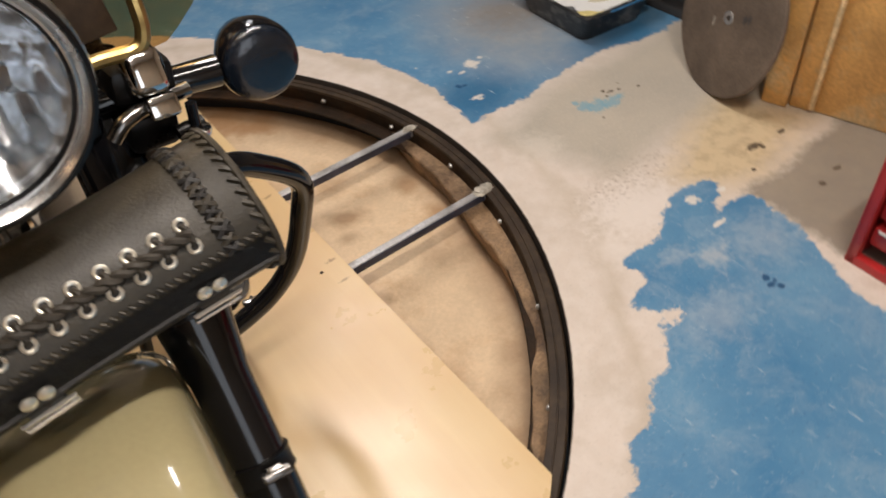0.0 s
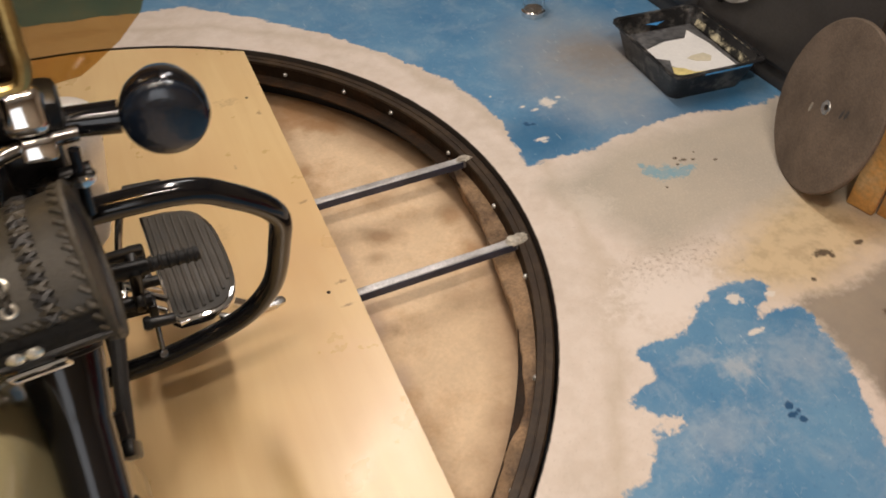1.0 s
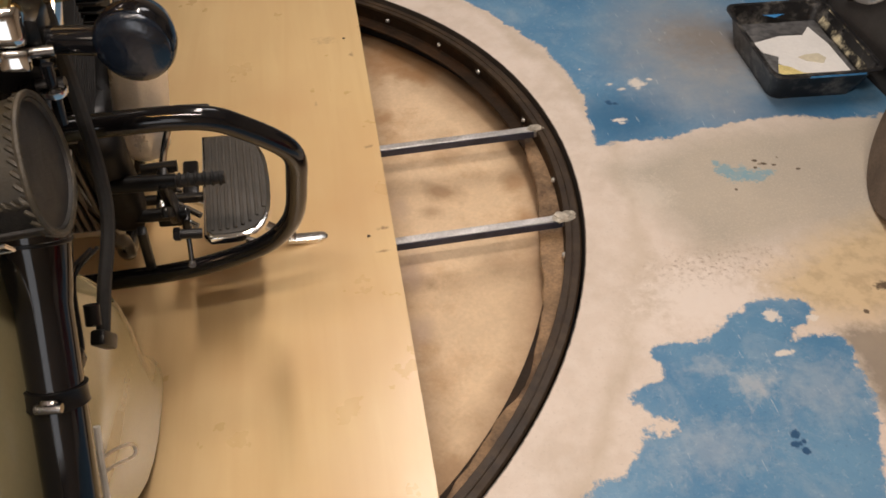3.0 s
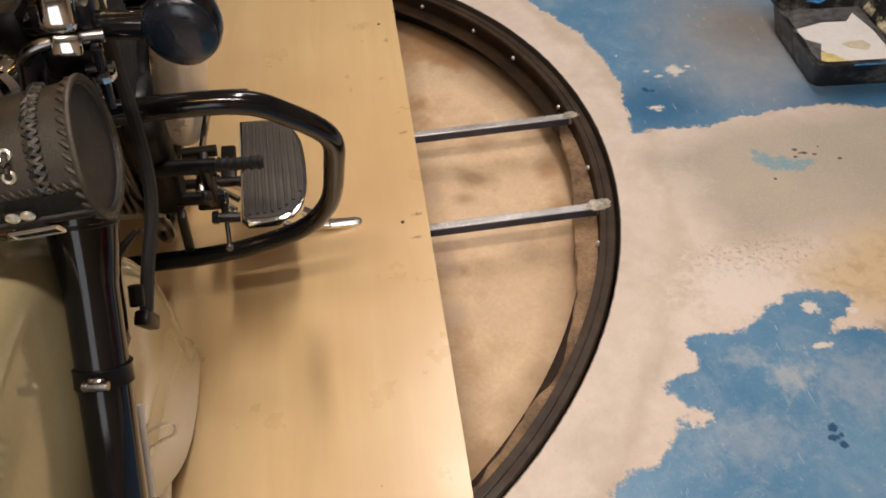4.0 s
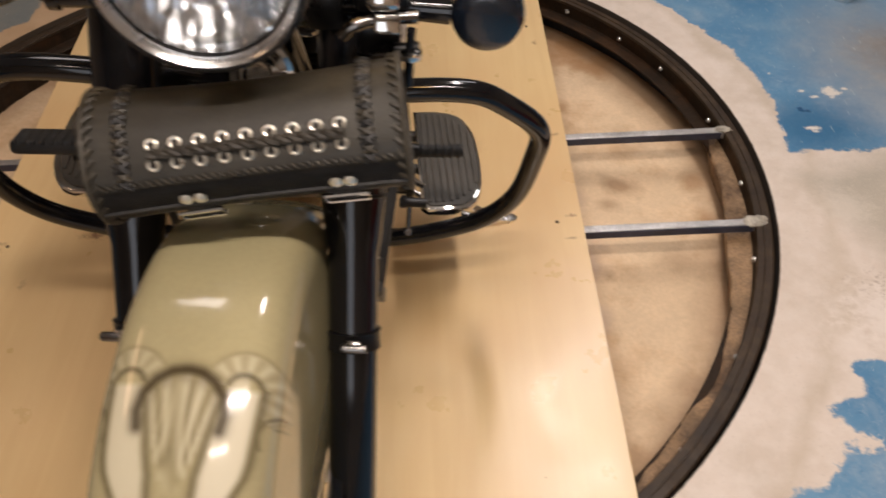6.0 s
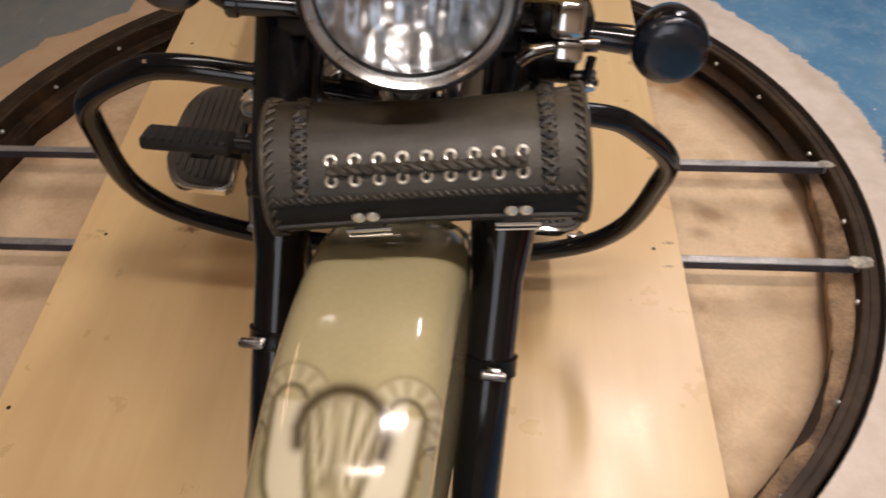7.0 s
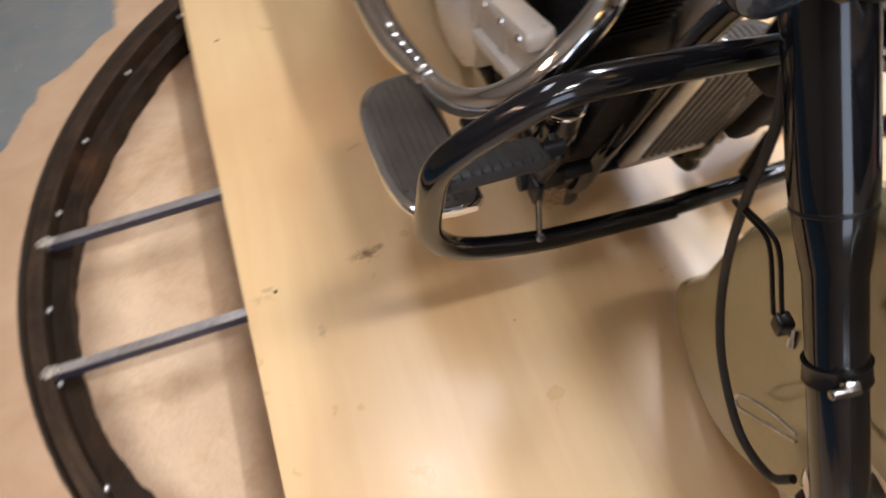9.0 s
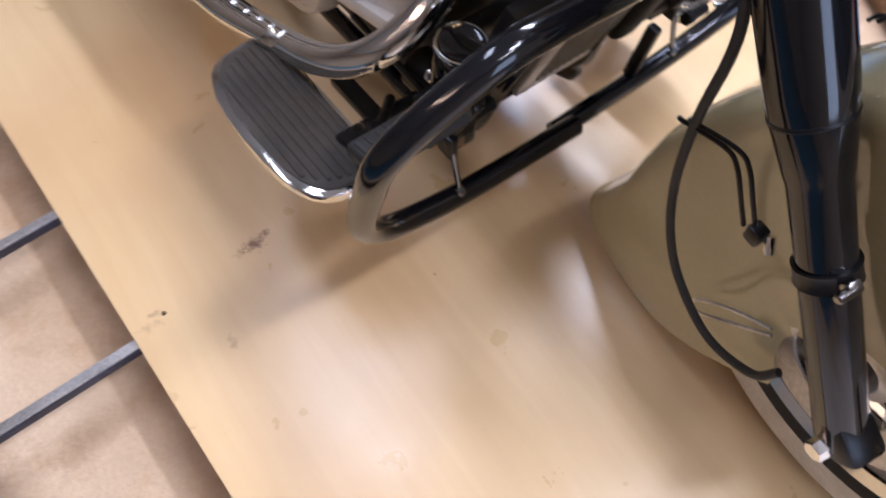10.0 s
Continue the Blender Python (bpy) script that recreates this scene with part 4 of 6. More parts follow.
def motif(x, a):
    """Strength of the pale and the sepia paint on the crown: two ribbed scrolls, two tusks and a fan under an arch."""
    x -= 0.004
    y = (a - 104) * 0.00705
    if y < -0.012 or y > 0.20 or abs(x) > 0.105:
        return 0.0, 0.0
    mirror = x < 0
    x0, x = x, abs(x)

    def soft(d, w):
        return max(0.0, min(1.0, 0.5 - d / w))
    bone = sepia = 0.0
    # scroll
    cx, cy = 0.053, 0.044
    r, w = math.hypot(x - cx, y - cy), math.atan2(cy - y, x - cx)
    if -0.9 < w < 2.9:
        band = soft(abs(r - 0.0255) - 0.0095, 0.004)
        rib = 0.5 + 0.5 * math.cos(w * 13)
        bone = max(bone, band * (0.12 + 0.24 * rib))
        sepia = max(sepia, band * 0.22 * (1 - rib), 0.72 * math.exp(-((r - 0.0155) / 0.0036) ** 2), 0.28 * math.exp(-((r - 0.0365) / 0.0026) ** 2))
    # tusk
    mid = cx - 0.12 * max(0, y - 0.04) - 0.9 * max(0, y - 0.10) ** 1.6
    wide = 0.0135 + 0.05 * max(0, min(y - 0.04, 0.07)) - 0.22 * max(0, y - 0.12)
    if y > 0.040 and wide > 0:
        bone = max(bone, soft(abs(x - mid) - wide, 0.006) * min(1, (y - 0.040) / 0.006))
        sepia = sepia * (1 - soft(abs(x - mid) - wide, 0.004))
        sepia = max(sepia, 0.68 * math.exp(-((abs(x - mid) - wide - 0.004) / 0.0042) ** 2))
    # fan of petals that spread upwards inside a round arch
    hub = math.hypot(x, y - 0.068) if y < 0.068 else x + 0.45 * (y - 0.068)
    if 0.020 < y < 0.150:
        ray = math.atan2(x0, max(0.004, 0.160 - y)) / 0.135
        lobe = 0.5 + 0.5 * math.cos(ray * 2 * math.pi)
        inside_ = soft(hub - 0.0345 - 0.003 * lobe, 0.005) * soft(y - 0.120, 0.04)
        bone = max(bone, 0.62 * inside_ * lobe)
        sepia = max(sepia, 0.50 * inside_ * (1 - lobe) ** 2)
    # arch and the curls under it
    for line, thick, strength in ((((0.0, 0.0265), (0.014, 0.0290), (0.027, 0.0370), (0.0365, 0.0500), (0.0400, 0.0660), (0.0375, 0.0800)), 0.0072, 0.95),
                                  (((0.073, 0.068), (0.082, 0.062), (0.094, 0.060)), 0.0022, 0.7), (((0.073, 0.068), (0.068, 0.080), (0.070, 0.094)), 0.0025, 0.7), (((0.094, 0.060), (0.090, 0.072), (0.080, 0.074)), 0.0020, 0.5)):
        sepia = max(sepia, strength * math.exp(-(to_line((x, y), line) / thick) ** 2))
    # soft shade just inside the arch
    if 0.024 < y < 0.085:
        sepia = max(sepia, 0.42 * math.exp(-((hub - 0.036) / 0.008) ** 2))
    # pale paint weaker on the -x half, for shade where the crown curves away
    if mirror:
        bone *= 0.7
    return bone, sepia


def fender():
    bm = bmesh.new()
    pale, brown = bm.verts.layers.float.new("bone"), bm.verts.layers.float.new("sepia")
    turns = [-28 + 2 * i for i in range(65)] + [102.25 + 0.25 * i for i in range(120)] + [133 + 2 * i for i in range(29)]
    sides = [-1 + 0.05 * j for j in range(10)] + [-0.5 + 0.0125 * j for j in range(81)] + [0.55 + 0.05 * j for j in range(10)]
    grid = []
    for a in turns:
        row = []
        for u in sides:
            p = fender_point(u, a)
            v = bm.verts.new(p)
            if a > 101 and abs(u) < 0.52:
                v[pale], v[brown] = motif(p.x - FEND.x, a)
            row.append(v)
        grid.append(row)
    for i in range(len(turns) - 1):
        for j in range(len(sides) - 1):
            bm.faces.new((grid[i][j], grid[i][j + 1], grid[i + 1][j + 1], grid[i + 1][j]))
    bmesh.ops.recalc_face_normals(bm, faces=bm.faces)
    bmesh.ops.solidify(bm, geom=bm.faces[:], thickness=0.0028)
    fen = part("front_fender", steered(bm), "airbrushed", bike, "deep cream gloss front fender with skirted sides and airbrushed tusk motif", sharp=60)
    # struts and wire hooks on the side of the skirt
    for s in (-1, 1):
        hook = [(0.128 * s, -0.700, 0.535), (0.136 * s, -0.712, 0.548), (0.136 * s, -0.770, 0.572), (0.133 * s, -0.790, 0.560), (0.131 * s, -0.812, 0.520), (0.129 * s, -0.826, 0.492)]
        part("wire_hook", steered(tube(along(hook, 5), 0.0028, 7)), "black_satin", fen)
        part("wire_hook", steered(tube(along([(p[0] + 0.002 * s, p[1] + 0.012, p[2] - 0.010) for p in hook], 5), 0.0028, 7)), "black_satin", fen)
        part("hook_block", steered(box((0.018, 0.02, 0.024), (0.129 * s, -0.830, 0.487), 0.004)), "black_satin", fen)
        part("hook_bolt", steered(lathe([(0, 0.010), (0.005, 0.010), (0.006, 0.006), (0.006, -0.01), (0, -0.01)], 10, aim((0.122 * s, -0.846, 0.480), (0.3 * s, -0.5, -0.6)))), "chrome", fen)
        low = [(0.105 * s, -0.905, 0.325), (0.118 * s, -0.86, 0.285), (0.120 * s, -0.815, 0.232), (0.116 * s, -0.805, 0.245), (0.112 * s, -0.85, 0.300), (0.105 * s, -0.90, 0.335)]
        part("wire_hook", steered(tube(along(low, 5), 0.0024, 7)), "steel", fen)


def cables():
    part("trim_strip", steered(tube(along([(0.15, -0.891, 0.433), (0.15, -0.914, 0.402), (0.15, -0.937, 0.367), (0.15, -0.96, 0.333)], 5), 0.0042, 8)), "white", bike, "narrow white trim strip")
    for s in (-1,):
        line = [(-0.120, -0.68, 0.86), (-0.138, -0.702, 0.782), (-0.138, -0.723, 0.682), (-0.138, -0.715, 0.556), (-0.138, -0.719, 0.443), (-0.138, -0.743, 0.349), (-0.138, -0.787, 0.285), (-0.138, -0.858, 0.25), (-0.138, -0.926, 0.286), (-0.125, -0.945, 0.32)]
        part("brake_cable", steered(tube(along(line, 8), 0.0058, 10)), "rubber", bike, "black sheathed brake cable")
    line = [(0.150, -0.60, 0.90), (0.160, -0.63, 0.76), (0.165, -0.68, 0.60), (0.155, -0.755, 0.52), (0.148, -0.80, 0.47)]
    hose = part("brake_hose", steered(tube(along(line, 8), 0.0085, 10)), "rubber", bike, "black rubber brake hose")
    part("hose_fitting", steered(joined(box((0.018, 0.02, 0.045), (0.150, -0.795, 0.475), 0.004, (30, 0, 0)), rod((0.15, -0.80, 0.51), (0.15, -0.785, 0.53), 0.009))), "black_satin", hose)


def crash_bar():
    """One bent tube to each side, from the frame near the steering head out and back below."""
    pts = [(0.014, 0.608), (0.185, 0.631), (0.298, 0.636), (0.358, 0.609), (0.422, 0.550), (0.431, 0.472), (0.423, 0.362), (0.377, 0.283), (0.288, 0.233), (0.201, 0.208), (0.089, 0.197), (0.0, 0.188)]
    for s, off in ((-1, Vector((0.011, -0.029, 0.038))), (1, Vector((0, 0, 0)))):
        line = along([Vector((s * x, -0.452 - 0.295 * (z - 0.24), z)) + off for x, z in pts], 7)
        bar = part("crash_bar", tube(line, 0.0172, 22), "black_paint", bike, "gloss black tubular crash bar")
        foot = Vector((s * 0.243, -0.449, 0.238)) + off
        part("bracket", joined(box((0.014, 0.030, 0.040), foot + Vector((0, 0.030, 0.070)), 0.004), box((0.050, 0.012, 0.034), foot + Vector((-s * 0.022, 0.034, 0.080)), 0.004)), "black_satin", bar)
        part("bolt", joined(rod(foot, foot + Vector((0, 0.026, 0.085)), 0.0046, 10), lathe([(0, 0.006), (0.007, 0.005), (0.0085, 0), (0, 0)], 10, aim(foot + Vector((0, -0.002, -0.003)), (0, -0.9, 0.4)))), "dark_metal", bar)
    part("bar_stay", box((0.016, 0.022, 0.115), (0.170, -0.440, 0.268), 0.004, (8, 0, 4)), "black_satin", bike)
    part("bar_mount", box((0.10, 0.05, 0.05), (0, -0.585, 0.62), 0.01), "black_satin", bike)


def footboards():
    for s in (-1, 1):
        inner, outer, y0, y1 = (0.268, 0.395, -0.432, -0.125) if s > 0 else (0.284, 0.425, -0.392, -0.062)
        out = [(inner, y0 + 0.012), (inner + 0.012, y0)]
        for i in range(15):
            w = -math.pi / 2 + math.pi * i / 14
            yy = (y0 + y1) / 2 + (y1 - y0) / 2 * (abs(math.sin(w)) ** 0.75) * (1 if w > 0 else -1)
            out.append((inner + 0.045 + (outer - inner - 0.045) * math.cos(w) ** 0.6, yy))
        out += [(inner, y1 + 0.0)]
        outline = [(s * x, y) for x, y in (out if s > 0 else out[::-1])]
        board = part("footboard", plate(outline, 0.260, 0.275, 0.003), "chrome", bike, "half-moon footboard with ribbed rubber and bright rim")
        cx, cy = s * (inner + 0.052), (y0 + y1) / 2
        pad = [((x - cx) * (0.90 if s > 0 else 0.85) + cx, (y - cy) * 0.945 + cy) for x, y in outline]
        part("rubber_pad", plate(pad, 0.273, 0.2785, 0.0015), "rubber_grey", board)
        for i in range(8):
            x = inner + 0.016 + i * 0.0135
            t = max(0.05, 1 - ((x - inner - 0.02) / (outer - inner - 0.02)) ** 2.6) if x > inner + 0.02 else 1
            h = (y1 - y0) / 2 * 0.90 * t ** 0.5
            part("rib", box((0.0068, 2 * h, 0.005), (s * x, cy, 0.2795), 0.0018), "rubber_grey", board, smooth=False)
        part("hinge", joined(box((0.03, 0.11, 0.018), (s * 0.245, -0.25, 0.262), 0.005), rod((s * 0.16, -0.30, 0.262), (s * 0.27, -0.30, 0.262), 0.010)), "black_satin", board)
        py, pz = -0.478, 0.455 if s > 0 else 0.458
        if s > 0:
            r = 0.0105
            peg = part("foot_peg", tube([(0.235, py, pz - 0.003), (0.30, py, pz - 0.001), (0.320, py, pz)], r, 14), "rubber", bike, "ribbed black rubber peg")
            for i in range(6):
                part("peg_rib", lathe([(r - 0.0003, 0), (r + 0.002, 0.0015), (r + 0.002, 0.0042), (r - 0.0003, 0.0057)], 14, aim((0.248 + 0.0125 * i, py, pz - 0.001), (1, 0, 0))), "rubber", peg)
        else:
            peg = part("brake_pedal", box((0.142, 0.058, 0.024), (-0.315, py, pz), 0.009, (-14, 0, 0), 3), "rubber", bike, "flat ribbed black rubber brake pedal")
            for i in range(10):
                part("pedal_rib", box((0.0062, 0.050, 0.006), (-0.376 + 0.0135 * i, py - 0.003, pz + 0.0115), 0.0018, (-14, 0, 0)), "rubber", peg, smooth=False)
        part("arm", joined(box((0.016, 0.04, 0.15), (s * 0.226, py + 0.03, 0.395), 0.005, (25, 0, 0)), rod((s * 0.13, py + 0.06, 0.33), (s * 0.245, py + 0.06, 0.33), 0.012), rod((s * (0.14 if s > 0 else 0.215), py, pz - 0.003), (s * 0.245, py, pz - 0.003), 0.0135)), "black_satin", peg)
    part("shift_lever", joined(tube(along([(0.20, -0.40, 0.33), (0.215, -0.36, 0.40), (0.235, -0.325, 0.465)], 5), 0.006, 10), box((0.012, 0.03, 0.05), (0.205, -0.40, 0.32), 0.004)), "chrome", bike)
    part("heel_peg", joined(box((0.062, 0.022, 0.018), (0.272, -0.313, 0.470), 0.005)), "rubber", bike)
    stand = part("side_stand", tube(along([(0.16, -0.20, 0.22), (0.30, -0.215, 0.150), (0.440, -0.238, 0.075)], 5), 0.011, 12), "chrome", bike, "bright steel side stand")
    foot = [(-0.045, -0.012), (0.030, -0.014), (0.042, -0.010), (0.046, 0.0), (0.042, 0.010), (0.030, 0.013), (-0.045, 0.011)]
    toe = plate(foot, -0.005, 0.004, 0.002)
    bmesh.ops.transform(toe, matrix=pose(0.470, -0.238, 0.0672, 0, 6, 5), verts=toe.verts)
    part("stand_foot", toe, "satin", stand)
    # the linkage between gear lever and footboard
    part("link_rod", joined(rod((0.205, -0.365, 0.325), (0.268, -0.412, 0.315), 0.0055), rod((0.200, -0.390, 0.322), (0.262, -0.436, 0.312), 0.0055)), "chrome", bike)
    part("link_pin", joined(rod((0.222, -0.462, 0.322), (0.270, -0.461, 0.318), 0.009), lathe([(0.0, 0.006), (0.012, 0.006), (0.012, -0.004), (0, -0.004)], 6, aim((0.228, -0.462, 0.322), (1, 0, 0)))), "black_satin", bike)
    part("lever_plate", joined(box((0.012, 0.10, 0.018), (0.224, -0.475, 0.385), 0.003, (-42, 0, 0)), rod((0.19, -0.43, 0.44), (0.245, -0.43, 0.445), 0.010), lathe([(0, 0.008), (0.010, 0.008), (0.010, 0), (0, 0)], 6, aim((0.232, -0.435, 0.405), (1, 0, 0)))), "black_satin", bike)
    part("board_clip", box((0.022, 0.010, 0.008), (0.352, -0.442, 0.272), 0.002, (0, 0, -30)), "satin", bike)
    part("board_tab", box((0.045, 0.018, 0.008), (0.258, -0.060, 0.262), 0.002), "rubber_grey", bike)


def headlight():
    c = Vector((0.012, -0.874, 0.956))
    fwd = Vector((0.0, -0.985, -0.02)).normalized()
    m = aim(c, fwd) @ Matrix.Diagonal((0.885, 0.885, 0.95, 1))
    lamp = part("headlight", lathe([(0, -0.12), (0.03, -0.118), (0.062, -0.095), (0.085, -0.055), (0.094, -0.01), (0.0955, 0.010), (0.092, 0.012)], 56, m), "black_paint", bike, "round headlight with bright rim")
    part("bezel", lathe([(0.0945, -0.016), (0.0995, -0.012), (0.1015, 0.0), (0.1000, 0.012), (0.0955, 0.020), (0.0915, 0.0215), (0.0885, 0.018), (0.0860, 0.0125), (0.0840, 0.014), (0.0815, 0.010)], 64, m), "satin", lamp, "polished chrome rim")
    dish = lathe([(0.0, -0.055)] + [(0.0835 * i / 22, -0.055 + 0.063 * (i / 22) ** 2) for i in range(1, 23)], 96)
    for v in dish.verts:
        if v.co.xy.length < 0.080:
            row = math.floor(v.co.y / 0.036 + 0.5)
            f = (v.co.x / 0.021 + 0.37 * row) % 1.0
            g = (v.co.y / 0.036 + 0.5) % 1.0
            v.co.z += 0.0085 * abs(f - 0.5) + 0.005 * abs(g - 0.5)
    bmesh.ops.transform(dish, matrix=m, verts=dish.verts)
    part("reflector", dish, "mirror", lamp, "fluted silver reflector", sharp=20)
    part("groove", lathe([(0.0925, 0.0206), (0.0930, 0.0226), (0.0965, 0.0216), (0.0972, 0.0186)], 64, m), "black_satin", lamp)
    part("gasket", lathe([(0.0818, 0.0108), (0.0822, 0.0122), (0.0838, 0.0146), (0.0842, 0.0142)], 64, m), "black_satin", lamp)
    part("bulb", joined(lathe([(0, -0.005), (0.008, -0.008), (0.009, -0.03), (0.006, -0.052), (0, -0.052)], 16, m)), "aluminium", lamp)
    lens = lathe([(0.0845, 0.009), (0.075, 0.0150), (0.055, 0.0205), (0.03, 0.0240), (0, 0.0255), (0, 0.0225), (0.03, 0.0210), (0.055, 0.0175), (0.075, 0.0120), (0.0845, 0.0060), (0.0845, 0.009)], 48, m)
    g = part("lens", lens, "glass", lamp, "clear fluted glass lens")
    g.visible_shadow = False
    bracket = joined(rod((0.012, -0.80, 0.87), (0.012, -0.68, 0.84), 0.012), box((0.24, 0.04, 0.03), (0.012, -0.70, 0.85), 0.01))
    part("lamp_bracket", bracket, "black_satin", bike)
    # gilt tubes and dark straps that hold the screen above
    for s, off in ((-1, 0.0), (1, 0.012)):
        gilt = [(s * 0.100 + off, -0.78, 0.909), (s * 0.121 + off, -0.78, 0.912), (s * 0.150 + off, -0.78, 0.913), (s * 0.160 + off, -0.78, 0.925), (s * 0.160 + off, -0.775, 0.958), (s * 0.158 + off, -0.74, 1.06)]
        part("gilt_tube", tube(along(gilt, 6), 0.0062, 10), "gold", bike, "gold-coloured screen support tube")
        part("screen_strap", box((0.034, 0.004, 0.17), (s * 0.118 + off, -0.735, 1.000), 0.0015, (-14, -s * 10, 0)), "ring", bike)
        if s < 0:
            continue
        part("clamp_cap", joined(box((0.034, 0.030, 0.040), (s * 0.152 + off, -0.780, 0.893), 0.010, (-25, 0, 0), 3), box((0.026, 0.012, 0.020), (s * 0.156 + off, -0.798, 0.868), 0.004, (-25, 0, 0))), "chrome", bike, "bright chrome clamp cap")
        part("clamp_block", joined(box((0.055, 0.05, 0.032), (s * 0.152 + off, -0.755, 0.882), 0.008), box((0.045, 0.04, 0.035), (s * 0.150 + off, -0.765, 0.838), 0.008), rod((s * 0.165 + off, -0.79, 0.835), (s * 0.190 + off, -0.79, 0.838), 0.007)), "black_satin", bike)


def windscreen():
    """A tinted sheet behind the headlight, rounded at its lower corners and bowed across."""
    bm = bmesh.new()
    rows = []
    for i in range(15):
        z = 0.885 + 0.42 * (i / 14) ** 1.6
        half = 0.275 - 0.075 * max(0.0, 1 - (z - 0.885) / 0.06) ** 2 - 0.02 * (z - 0.885)
        rows.append([bm.verts.new((0.012 + half * (j / 8 - 1), -0.755 + 0.9 * (half * (j / 8 - 1)) ** 2 + 0.30 * (z - 0.885), z)) for j in range(17)])
    for a, b in zip(rows, rows[1:]):
        for j in range(16):
            bm.faces.new((a[j], a[j + 1], b[j + 1], b[j]))
    bmesh.ops.recalc_face_normals(bm, faces=bm.faces)
    bmesh.ops.solidify(bm, geom=bm.faces[:], thickness=0.003)
    part("windscreen", bm, "amber", bike, "amber-tinted clear windscreen")


def turn_signals():
    for s in (-1, 1):
        turned = steered if s > 0 else (lambda bm: bm)
        c = Vector((0.283, -0.733, 0.843)) if s > 0 else Vector((-0.222, -0.720, 0.868))
        m = aim(c, (0, -1, 0.03))
        sig = part("turn_signal", turned(lathe([(0, -0.045), (0.015, -0.044), (0.029, -0.032), (0.0365, -0.010), (0.0375, 0.004), (0.036, 0.010), (0.034, 0.011)], 40, m)), "black_paint", bike, "round black turn signal with smoked lens")
        part("lens", turned(lathe([(0.0350, 0.009), (0.0345, 0.015), (0.031, 0.0185), (0.020, 0.0205), (0, 0.0212)], 40, m)), "signal_glass", sig, "dark smoked lens")
        part("stalk", turned(joined(tube([(s * 0.10 + 0.012, -0.725, 0.846), (s * 0.17 + 0.012, -0.733, 0.849), (s * 0.234 + 0.012 + (0.018 if s < 0 else 0), c.y + 0.003, c.z)], [0.0125, 0.0125, 0.0145], 18), lathe([(0.0125, 0), (0.0155, 0.002), (0.0155, 0.012), (0.0125, 0.014)], 20, aim((s * 0.165 + 0.012, -0.732, 0.849), (s, 0, 0))))), "black_paint", sig)
        part("switch_clamp", steered(box((0.045, 0.05, 0.05), (s * 0.105 + 0.012, -0.72, 0.846), 0.012)), "black_satin", bike)
        if s < 0:
            continue
        part("bright_bar", tube(along([(s * 0.112 + 0.012, -0.790, 0.848), (s * 0.124 + 0.012, -0.790, 0.860), (s * 0.150 + 0.012, -0.785, 0.866), (s * 0.186 + 0.012, -0.780, 0.867)], 5), 0.0068, 12), "dark_metal", bike)
        pin = part("switch_pin", rod((0.192, -0.800, 0.800), (0.192, -0.795, 0.862), 0.0050), "black_paint", bike)
        part("collar", lathe([(0.0052, -0.004), (0.0120, -0.003), (0.0125, 0.0), (0.0120, 0.003), (0.0052, 0.004)], 18, aim((0.192, -0.798, 0.836), (0, 0, 1))), "chrome", pin)


